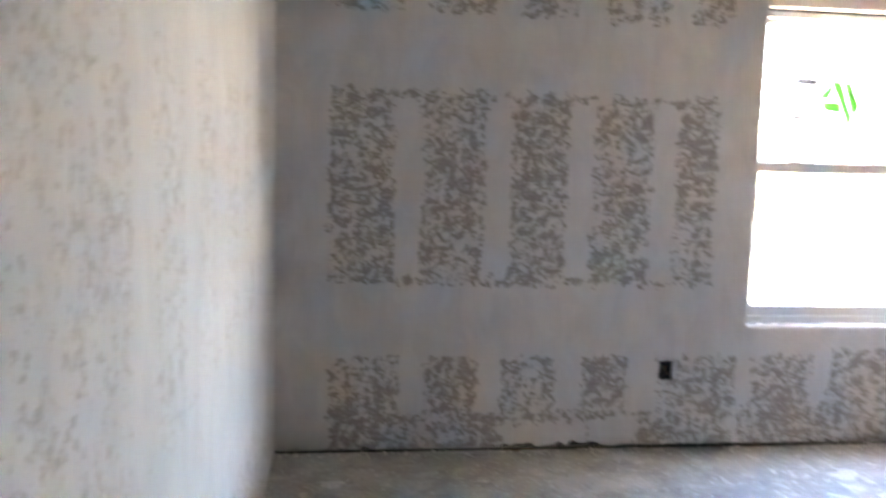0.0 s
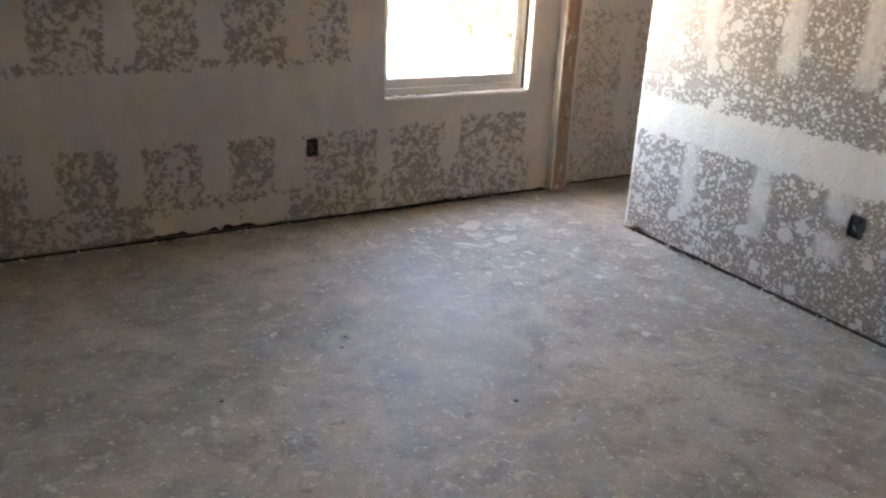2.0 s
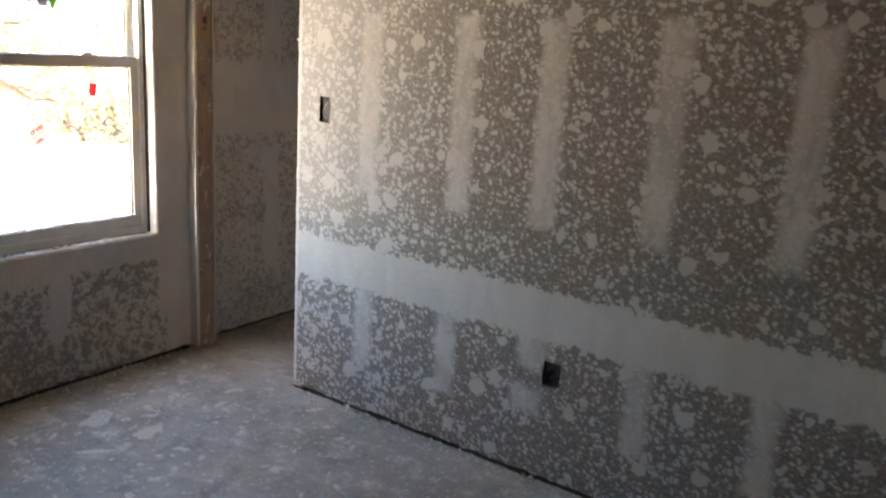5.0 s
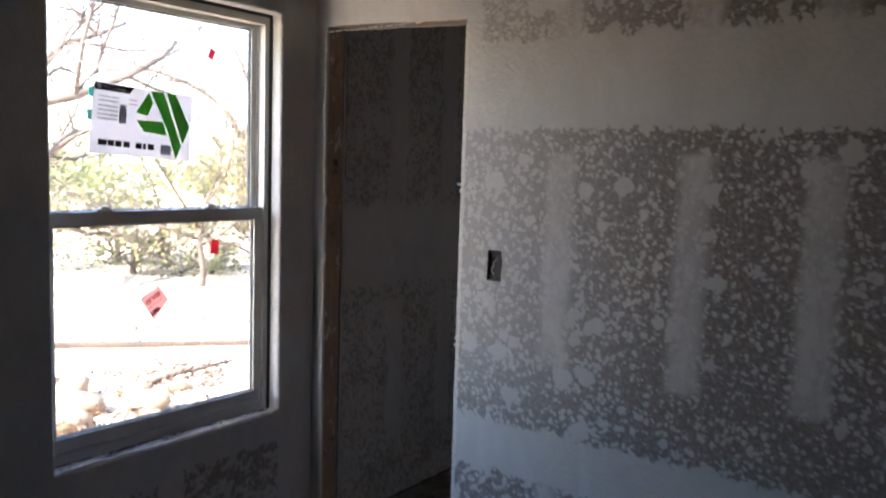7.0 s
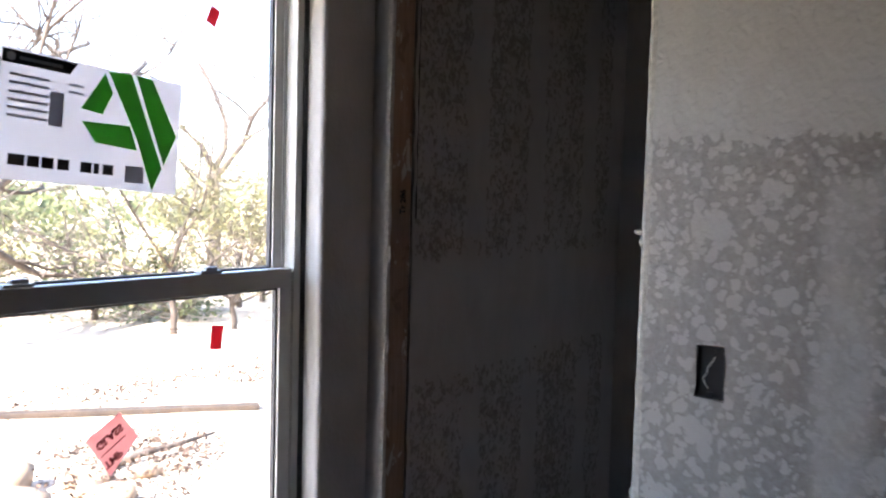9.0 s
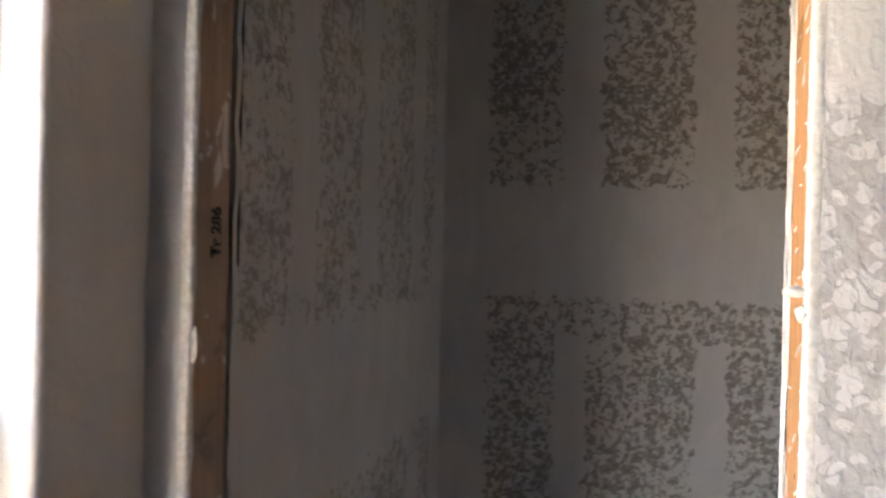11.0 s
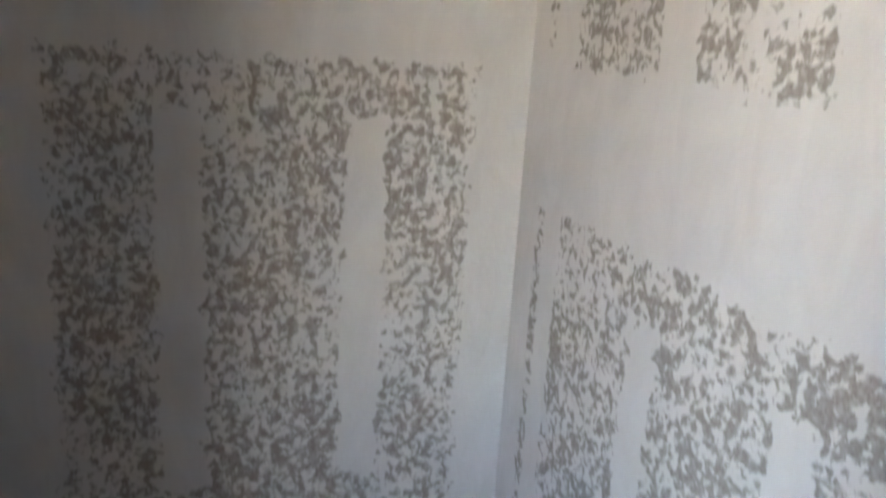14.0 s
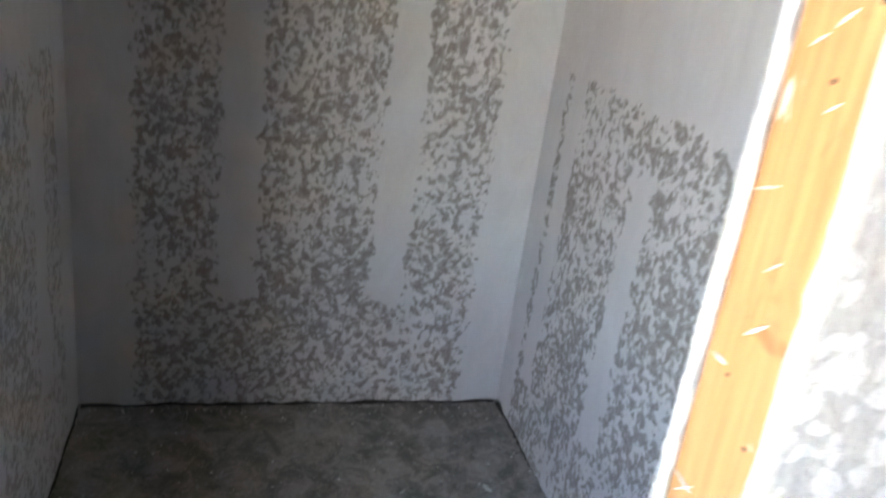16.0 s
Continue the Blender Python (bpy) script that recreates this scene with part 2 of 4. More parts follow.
def concrete():
    n = Nodes("concrete", 0.62)
    big, mid, fine = n.noise(1.2, 5, 0.6, 0.4), n.noise(6.5, 8, 0.68, 0.5), n.noise(90, 4, 0.6)
    base = n.mix(n.ramp(big, 0.3, 0.7), (0.288, 0.275, 0.248), (0.450, 0.419, 0.378))
    base = n.mix(n.ramp(n.noise(2.2, 3), 0.50, 0.70, 0.0, 0.45), base, (0.324, 0.329, 0.284))
    base = n.mix(n.ramp(n.noise(3.0, 4, 0.6, 1.2), 0.55, 0.72, 0.0, 0.4), base, (0.468, 0.378, 0.310))
    base = n.mix(n.ramp(mid, 0.34, 0.50, 0.75, 0.0), base, (0.198, 0.189, 0.167))
    base = n.mix(n.ramp(mid, 0.50, 0.66, 0.0, 0.6), base, (0.558, 0.522, 0.473))
    drag = n.noise(26, 6, 0.75, 0.5, stretch=(0.7, 1.0, 1.0))
    base = n.mix(n.ramp(drag, 0.53, 0.68, 0.0, 0.55), base, (0.558, 0.531, 0.495))
    dust = n.noise(13, 6, 0.72, 0.4, stretch=(1.0, 0.75, 1.0))
    base = n.mix(n.ramp(dust, 0.575, 0.66, 0.0, 0.65), base, (0.630, 0.612, 0.576))
    base = n.mix(n.ramp(n.noise(46, 2, 0.5, 0.3), 0.645, 0.68, 0.0, 0.85), base, (0.648, 0.630, 0.594))
    base = n.mix(n.ramp(n.noise(24, 3, 0.6, 0.5), 0.65, 0.73, 0.0, 0.6), base, (0.108, 0.106, 0.099))
    base = n.mix(n.ramp(fine, 0.3, 0.7, 0.0, 0.35), base, (0.171, 0.167, 0.153))
    normal = n.bump(fine, 0.35, 0.0012)
    normal = n.bump(mid, 0.35, 0.004, normal)
    return n.done(base, normal, n.ramp(mid, 0.3, 0.7, 0.50, 0.72))


def lumber(name, pale, dark, smears):
    n = Nodes(name, 0.7)
    grain = n.noise(22, 5, 0.6, 1.4, stretch=(3.0, 3.0, 0.16))
    base = n.mix(n.ramp(grain, 0.3, 0.7), dark, pale)
    base = n.mix(n.ramp(n.noise(13, 3, 0.6, 0.5), 0.60, 0.70, 0.0, 0.6), base, tuple(c * 0.45 for c in dark))
    smear = n.noise(26, 3, 0.6, 0.8, stretch=(1.0, 1.0, 0.5))
    base = n.mix(n.ramp(smear, smears, smears + 0.04, 0.0, 0.85), base, (0.630, 0.603, 0.558))
    return n.done(base, n.bump(n.math("ADD", grain, n.math("MULTIPLY", smear, 0.6)), 0.5, 0.002))


def closet_concrete():
    """The closet's slab: trowelled concrete darker than the room's, specked with mud."""
    n = Nodes("closet_concrete", 0.6)
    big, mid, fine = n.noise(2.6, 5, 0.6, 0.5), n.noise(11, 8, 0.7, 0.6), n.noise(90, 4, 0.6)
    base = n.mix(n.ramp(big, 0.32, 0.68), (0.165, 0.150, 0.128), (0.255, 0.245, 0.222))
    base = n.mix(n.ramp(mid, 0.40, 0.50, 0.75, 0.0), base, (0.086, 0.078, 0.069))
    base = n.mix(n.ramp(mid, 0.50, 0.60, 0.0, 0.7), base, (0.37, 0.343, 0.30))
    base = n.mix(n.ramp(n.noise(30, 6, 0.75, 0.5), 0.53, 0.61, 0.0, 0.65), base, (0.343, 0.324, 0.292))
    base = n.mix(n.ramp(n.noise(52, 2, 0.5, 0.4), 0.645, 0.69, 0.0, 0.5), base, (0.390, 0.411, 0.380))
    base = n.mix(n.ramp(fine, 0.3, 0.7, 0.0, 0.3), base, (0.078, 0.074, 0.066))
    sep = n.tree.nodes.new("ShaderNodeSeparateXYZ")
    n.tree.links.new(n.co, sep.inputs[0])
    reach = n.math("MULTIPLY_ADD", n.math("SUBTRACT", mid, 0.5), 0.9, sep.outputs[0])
    paler = n.mix(n.ramp(mid, 0.4, 0.6), (0.28, 0.262, 0.232), (0.43, 0.405, 0.37))
    base = n.mix(n.ramp(reach, 0.15, 0.40), paler, base)     # a paler tone runs raggedly over the threshold and hides the slab joint
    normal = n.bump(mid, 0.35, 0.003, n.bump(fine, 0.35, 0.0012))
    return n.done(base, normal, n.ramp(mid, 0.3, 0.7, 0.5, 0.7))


mat_floor = concrete()
mat_closet_floor = closet_concrete()
mat_stud = lumber("lumber", (0.58, 0.30, 0.125), (0.42, 0.195, 0.072), 0.67)
mat_jamb = lumber("lumber_dull", (0.40, 0.285, 0.215), (0.31, 0.215, 0.155), 0.61)
mat_vinyl = plain("vinyl", (0.58, 0.575, 0.55), 0.35, vary=0.06, scale=12)
mat_gasket = plain("gasket", (0.05, 0.05, 0.055), 0.6)
mat_crumb = plain("plaster_crumb", (0.72, 0.69, 0.63), 0.9, vary=0.35, scale=60)
mat_fill = plain("mud_blob", (0.72, 0.69, 0.64), 0.85, vary=0.2, scale=90, bump=0.002)
# dark for dirt and for the shade in the gap under the drywall
mat_plate = plain("dirt_shade_plate", (0.05, 0.042, 0.035), 0.95, vary=0.5, scale=20)
mat_box = plain("box_plastic", (0.018, 0.018, 0.022), 0.5)
mat_device = plain("device_plastic", (0.66, 0.62, 0.54), 0.4)
mat_copper = plain("wire_copper", (0.75, 0.42, 0.22), 0.35, 0.9)
mat_ink = plain("ink", (0.02, 0.02, 0.025), 0.7)
mat_siding = plain("siding", (0.45, 0.42, 0.37), 0.8, scale=8)


def glass():
    mat = bpy.data.materials.new("window_glass")
    mat.use_nodes = True
    t = mat.node_tree
    clear, gloss, mixer = t.nodes.new("ShaderNodeBsdfTransparent"), t.nodes.new("ShaderNodeBsdfGlossy"), t.nodes.new("ShaderNodeMixShader")
    clear.inputs[0].default_value = (0.93, 0.95, 0.94, 1)
    gloss.inputs["Roughness"].default_value = 0.02
    mixer.inputs[0].default_value = 0.06
    t.links.new(clear.outputs[0], mixer.inputs[1])
    t.links.new(gloss.outputs[0], mixer.inputs[2])
    t.links.new(mixer.outputs[0], t.nodes["Material Output"].inputs[0])
    return mat


def film_sheet(name, colour, through_=0.35):
    """Thin printed film: lets some of the daylight through."""
    mat = bpy.data.materials.new(name)
    mat.use_nodes = True
    t = mat.node_tree
    front, back, mixer = t.nodes["Principled BSDF"], t.nodes.new("ShaderNodeBsdfTranslucent"), t.nodes.new("ShaderNodeMixShader")
    front.inputs["Base Color"].default_value = (*colour, 1)
    front.inputs["Roughness"].default_value = 0.5
    back.inputs[0].default_value = (*colour, 1)
    mixer.inputs[0].default_value = through_
    t.links.new(front.outputs[0], mixer.inputs[1])
    t.links.new(back.outputs[0], mixer.inputs[2])
    clear, sheer = t.nodes.new("ShaderNodeBsdfTransparent"), t.nodes.new("ShaderNodeMixShader")
    clear.inputs[0].default_value = (*(c ** 0.45 for c in colour), 1)
    sheer.inputs[0].default_value = 0.10 if max(colour) > 0.3 else 0.0
    t.links.new(mixer.outputs[0], sheer.inputs[1])
    t.links.new(clear.outputs[0], sheer.inputs[2])
    t.links.new(sheer.outputs[0], t.nodes["Material Output"].inputs[0])
    return mat


mat_glass = glass()


# ---- the shell ----
EAST = 0.0            # face of the wall with the closet opening
WEST, SOUTH = -3.322, -4.75
BACK, SIDE, CLOSET_N = 1.72, -1.20, 0.041
DOOR = (-0.716, -0.055, -0.2, 2.078)     # rough opening: y0, y1, z0, z1
DOOR_HOLE = (*DOOR, 0.0127, 0.0, 0.0022)
WIN = (-1.065, -0.181, 0.606, 2.117)       # window opening: x0, x1, z0, z1


def lines(lo, hi, step, extra):
    count = max(1, round((hi - lo) / step))
    got = sorted([lo + (hi - lo) * i / count for i in range(count + 1)] + [e for e in extra if lo < e < hi])
    out = [got[0]]
    for g in got[1:]:
        if g - out[-1] > step * 0.3:
            out.append(g)
        elif g in extra:
            out[-1] = g
    return out


def lining(name, at, u0, u1, holes, material, parent, thick=0.0127, top=H, foot=0.018, step=0.04, seed=1, chipped=None):
    """A drywall skin: at(u, z, depth) gives the place. holes: (u0, u1, z0, z1, depth, radius, ragged)."""
    rng = random.Random(seed)
    us = lines(u0, u1, step, [e for h in holes for e in h[:2]])
    zs = lines(foot, top, step, [e for h in holes for e in h[2:4]])
    bm = bmesh.new()

    def inside(u, z):
        return next((h for h in holes if h[0] < u < h[1] and h[2] < z < h[3]), None)

    shift, grid = {}, {}
    for i, u in enumerate(us):
        for j, z in enumerate(zs):
            du = dz = 0.0
            if j == 0:
                dz = rng.uniform(-0.006, 0.004) + (0.012 if rng.random() < 0.04 else 0.0)
                if chipped and chipped[0] < u < chipped[1]:      # broken edge at the foot
                    dz += rng.uniform(0.0, 0.022)
            for h in holes:
                if h[6] and h[0] - 1e-6 <= u <= h[1] + 1e-6 and h[2] - 1e-6 <= z <= h[3] + 1e-6:
                    du += rng.uniform(-1, 1) * h[6]
                    dz += rng.uniform(-1, 1) * h[6]
                if h[5] and h[0] - 1e-6 <= u <= h[1] + 1e-6 and h[2] - 1e-6 <= z <= h[3] + 1e-6:
                    du += -h[5] if abs(u - h[0]) < 1e-6 else h[5] if abs(u - h[1]) < 1e-6 else 0
                    dz += -h[5] if abs(z - h[2]) < 1e-6 else h[5] if abs(z - h[3]) < 1e-6 else 0
            if holes and holes[0] is DOOR_HOLE and abs(z - DOOR[3]) < 1e-6 and DOOR[0] - 0.001 < u < DOOR[1] + 0.001:
                dz += 0.026 * (u - DOOR[0]) / (DOOR[1] - DOOR[0]) - 0.006
            shift[i, j] = (u + du, z + dz)
    used = {}
    for i in range(len(us) - 1):
        for j in range(len(zs) - 1):
            if inside((us[i] + us[i + 1]) / 2, (zs[j] + zs[j + 1]) / 2):
                continue
            ring = [(i, j), (i + 1, j), (i + 1, j + 1), (i, j + 1)]
            for k in ring:
                if k not in grid:
                    grid[k] = bm.verts.new(at(*shift[k], 0.0))
            bm.faces.new([grid[k] for k in ring])
            for a, b in zip(ring, ring[1:] + ring[:1]):
                used[frozenset((a, b))] = used.get(frozenset((a, b)), 0) + 1
    rings = {}

    def ring_of(k, hole):
        if (k, hole) not in rings:
            u, z = shift[k]
            if hole and hole[5]:
                r, uu, zz = hole[5], us[k[0]], zs[k[1]]
                rings[k, hole] = [bm.verts.new(at(u + (uu - u) * s, z + (zz - z) * s, d)) for s, d in
                                  ((0, 0), (0.38, r * 0.08), (0.71, r * 0.29), (0.92, r * 0.62), (1, r), (1, hole[4]))]
            else:
                rings[k, hole] = [bm.verts.new(at(u, z, d)) for d in (0, hole[4] if hole else thick)]
        return rings[k, hole]

    for pair, count in used.items():
        if count > 1:
            continue
        a, b = tuple(pair)
        cu, cz = (us[a[0]] + us[b[0]]) / 2, (zs[a[1]] + zs[b[1]]) / 2
        hole = next((h for h in holes if h[0] - 1e-6 <= cu <= h[1] + 1e-6 and h[2] - 1e-6 <= cz <= h[3] + 1e-6), None)
        ra, rb = ring_of(a, hole), ring_of(b, hole)
        for (p, q), (s, t) in zip(zip(ra, ra[1:]), zip(rb, rb[1:])):
            f = bm.faces.new((p, q, t, s))
            f.smooth = bool(hole and hole[5])
    bmesh.ops.recalc_face_normals(bm, faces=bm.faces)
    return part(name, bm, material, parent)


# sockets and switch: (u0, u1, z0, z1)
OUTLET_N, SWITCH_E, OUTLET_E = (-1.499, -1.435, 0.340, 0.430), (-0.890, -0.832, 1.192, 1.298), (-2.008, -1.940, 0.372, 0.462)


def pocket(r):
    return (*r, 0.0127, 0.0, 0.0036)


floor = tagged(new("floor", mesh_of("floor", box(-3.5, -4.9, -0.3, 0.06, 0.19, 0.0), mat_floor)), "bare grey concrete slab smeared with dried joint compound", "floor", kind="structure")
floor_closet = tagged(new("floor_closet", mesh_of("floor_closet", box(0.06, -4.9, -0.3, 1.9, 0.19, 0.0), mat_closet_floor)), "dark mottled concrete slab of the closet, specked with mud", "floor", kind="structure")
tagged(new("ceiling", mesh_of("ceiling", box(-3.5, -4.9, H, 1.9, 0.19, H + 0.25), mat_low_bounce)), "grey drywall ceiling with mudded joints", "ceiling", kind="structure")

FRAME_L = -1.108
# north wall: core around the window, drywall skin with rounded returns
core = bmesh.new()
for r in ((-3.5, FRAME_L, 0, H), (WIN[1] + 0.02, 0.0127, 0, H), (FRAME_L, WIN[1] + 0.02, 0, WIN[2] - 0.02), (FRAME_L, WIN[1] + 0.02, WIN[3] + 0.02, H)):
    add_box(core, r[0], 0.0135, max(r[2], 0.035), r[1], 0.145, r[3])
wall_north = tagged(new("wall_north", mesh_of("wall_north", core, mat_jamb)), "outside wall of blotchy unpainted drywall", "wall", kind="structure")
lining("drywall", lambda u, z, d: (u, d, z), WEST, EAST, [(*WIN, 0.0495, 0.012, 0.0022), pocket(OUTLET_N)], mat_north, wall_north, seed=2, step=0.03, chipped=(-2.26, -1.78))
part("sole_plate", box(-3.5, 0.05, 0.0, 0.0127, 0.145, 0.035), mat_plate, wall_north)
sheath = bmesh.new()
for r in ((-3.5, FRAME_L, -0.1, H), (WIN[1] + 0.012, 1.9, -0.1, H), (FRAME_L, WIN[1] + 0.012, -0.1, WIN[2] - 0.012), (FRAME_L, WIN[1] + 0.012, WIN[3] + 0.012, H)):
    add_box(sheath, r[0], 0.149, r[2], r[1], 0.17, r[3])
part("cladding", sheath, mat_siding, wall_north)

# east wall with the closet opening
core = bmesh.new()
add_box(core, 0.0127, SOUTH, 0.035, 0.1023, DOOR[0] - 0.041, H)
add_box(core, 0.0127, DOOR[0] - 0.041, DOOR[3] + 0.051, 0.1023, 0.0, H)
wall_east = tagged(new("wall_east", mesh_of("wall_east", core, mat_jamb)), "inside wall of blotchy drywall with a framed closet opening", "wall", kind="structure")
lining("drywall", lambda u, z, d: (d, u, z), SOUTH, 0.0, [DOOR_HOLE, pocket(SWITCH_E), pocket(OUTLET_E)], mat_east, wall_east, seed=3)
lining("drywall", lambda u, z, d: (0.115 - d, u, z), SIDE, CLOSET_N, [DOOR_HOLE], mat_white, wall_east, seed=4)
part("sole_plate", box(0.045, SOUTH, 0.0, 0.07, DOOR[0] - 0.041, 0.035), mat_plate, wall_east)
stud = part("stud", box(0.0135, DOOR[0] - 0.040, 0.0, 0.099, DOOR[0] - 0.0025, DOOR[3] + 0.05, 0.002), mat_stud, wall_east, "orange pine stud with smears of mud")
part("stud", box(0.0135, DOOR[1] + 0.0025, 0.0, 0.097, -0.0005, DOOR[3] + 0.05, 0.002), mat_jamb, wall_east, "brown pine stud with a pencilled mark")
header = box(0.0135, DOOR[0], DOOR[3] - 0.003, 0.1015, DOOR[1], DOOR[3] + 0.05)
for v in header.verts:
    if v.co.z < DOOR[3] and v.co.y > -0.3:
        v.co.z += 0.026
part("header", header, mat_jamb, wall_east)


def wall(name, label, bm, at, u0, u1, material, seed):
    w = tagged(new(name, mesh_of(name, bm, mat_plate)), label, "wall", kind="structure")
    lining("drywall", at, u0, u1, [], material, w, seed=seed, foot=0.012)
    return w


wall("wall_west", "pale mudded drywall wall beside the doorway", box(WEST - 0.14, -4.9, 0, WEST - 0.05, 0.048, H), lambda u, z, d: (WEST - d, u, z), SOUTH, 0.0, mat_west, 5)
wall("wall_south", "grey drywall wall with mudded joints", box(-3.4, SOUTH - 0.14, 0, 0.1, SOUTH - 0.0135, H), lambda u, z, d: (u, SOUTH - d, z), WEST, EAST, mat_low_bounce, 6)
wall("wall_closet_east", "back wall of the closet, blotchy unpainted drywall", box(BACK + 0.04, -1.4, 0, BACK + 0.12, 0.14, H), lambda u, z, d: (BACK + d, u, z), SIDE, CLOSET_N, mat_closet_back, 7)
wall("wall_closet_south", "closet side wall of blotchy drywall with white screw rows", box(0.103, SIDE - 0.12, 0, BACK + 0.0135, SIDE - 0.04, H), lambda u, z, d: (u, SIDE - d, z), 0.115, BACK, mat_closet_side, 8)
wall("wall_closet_north", "closet side wall of faintly blotched drywall", box(0.103, CLOSET_N + 0.04, 0, BACK + 0.0135, 0.145, H), lambda u, z, d: (u, CLOSET_N + d, z), 0.115, BACK, mat_closet_north, 9)

# ---- window: a single-hung vinyl unit set behind the drywall returns ----
window = empty("window_1", "single-hung vinyl window with new glass and paper labels", "window", kind="structure")
FX0, FX1, FZ0, FZ1 = -1.106, -0.1885, 0.6085, 2.1085
frame_parts = {
    "frame_jamb": [(FX0, 0.055, FZ0, FX0 + 0.032, 0.129, FZ1), (FX1 - 0.024, 0.055, FZ0, FX1, 0.129, FZ1)],
    "frame_head": [(FX0 + 0.032, 0.055, FZ1 - 0.030, FX1 - 0.024, 0.129, FZ1)],
    "frame_sill": [(FX0 + 0.032, 0.055, FZ0, FX1 - 0.024, 0.129, FZ0 + 0.036)],
}
for key, boxes_ in frame_parts.items():
    for b in boxes_:
        part(key, box(*b, 0.003), mat_vinyl, window)
for x in (FX0 + 0.0345, FX1 - 0.0264):       # tracks in which the sashes slide
    part("track", box(x - 0.0022, 0.088, FZ0 + 0.037, x + 0.0022, 0.093, FZ1 - 0.031, 0.001), mat_vinyl, window)


def sash(name, x0, x1, z0, z1, y0, y1, stile, low, high):
    rail = part(name, box(x0, y0, z0, x1, y1, z0 + low, 0.003), mat_vinyl, window)
    part("top_rail", box(x0, y0, z1 - high, x1, y1, z1, 0.003), mat_vinyl, rail)
    for a, b in ((x0, x0 + stile), (x1 - stile, x1)):
        part("stile", box(a, y0 + 0.0006, z0 + low, b, y1 - 0.0006, z1 - high, 0.002), mat_vinyl, rail)
    ym = (y0 + y1) / 2
    gx0, gx1, gz0, gz1 = x0 + stile, x1 - stile, z0 + low, z1 - high
    bead = bmesh.new()
    for b in ((gx0, gz0, gx1, gz0 + 0.005), (gx0, gz1 - 0.005, gx1, gz1), (gx0, gz0 + 0.005, gx0 + 0.005, gz1 - 0.005), (gx1 - 0.005, gz0 + 0.005, gx1, gz1 - 0.005)):
        add_box(bead, b[0], ym - 0.006, b[1], b[2], ym + 0.006, b[3])
    part("glazing_bead", bead, mat_gasket, rail)
    pane = part("pane", box(gx0, ym - 0.002, gz0, gx1, ym + 0.002, gz1), mat_glass, rail, "clear window pane")
    pane.visible_shadow = False
    return rail


sash("lower_sash", FX0 + 0.037, FX1 - 0.029, FZ0 + 0.037, 1.398, 0.058, 0.087, 0.037, 0.046, 0.045)
sash("upper_sash", FX0 + 0.037, FX1 - 0.029, 1.366, FZ1 - 0.031, 0.094, 0.119, 0.026, 0.030, 0.018)
for x in (-0.86, -0.45):
    lock = bmesh.new()
    add_box(lock, x - 0.028, 0.061, 1.3985, x + 0.028, 0.085, 1.404, 0.001)
    add_box(lock, x - 0.012, 0.065, 1.404, x + 0.02, 0.081, 1.412, 0.003)
    part("sash_lock", lock, mat_vinyl, window)


# dark bars for joint shade between unit and drywall returns, and between its tracks
for x0, y0, z0, x1, y1, z1 in ((FX1 - 0.0040, 0.0512, FZ0 - 0.02, FX1 + 0.0140, 0.0546, FZ1 + 0.02), (FX0 - 0.004, 0.0512, FZ0 - 0.02, FX0 + 0.0060, 0.0546, FZ1 + 0.02),
                               (FX0 + 0.006, 0.0514, FZ1 - 0.002, FX1 - 0.004, 0.0546, FZ1 + 0.02), (FX0 + 0.006, 0.0530, FZ0 - 0.02, FX1 - 0.004, 0.0546, FZ0 + 0.001),
                               (FX1 - 0.0288, 0.0895, FZ0 + 0.004, FX1 - 0.0245, 0.0915, FZ1 - 0.004)):
    part("shadow_gap", box(x0, y0, z0, x1, y1, z1), mat_gasket, window, "dark bar for the shaded joint beside the frame")


def poly_sheet(points, y, thick=0.0006):
    bm = bmesh.new()
    a = [bm.verts.new((x, y, z)) for x, z in points]
    b = [bm.verts.new((x, y + thick, z)) for x, z in points]
    bm.faces.new(a)
    bm.faces.new(b[::-1])
    for i in range(len(a)):
        bm.faces.new((a[i], a[i - 1], b[i - 1], b[i]))
    return bm


# ragged dark blocks stand for the shade in the gap under the frame
gap = bmesh.new()
rng = random.Random(9)
for k in range(44):
    x = WIN[0] + 0.006 + k * (WIN[1] - FRAME_L) / 44
    d = rng.uniform(0.002, 0.009)
    add_box(gap, x, 0.0535 - d, WIN[2] - 0.004, x + 0.0195, 0.0542, WIN[2] + 0.0012)
part("joint_shade", gap, mat_gasket, window, "dark strip for the shaded joint under the frame")


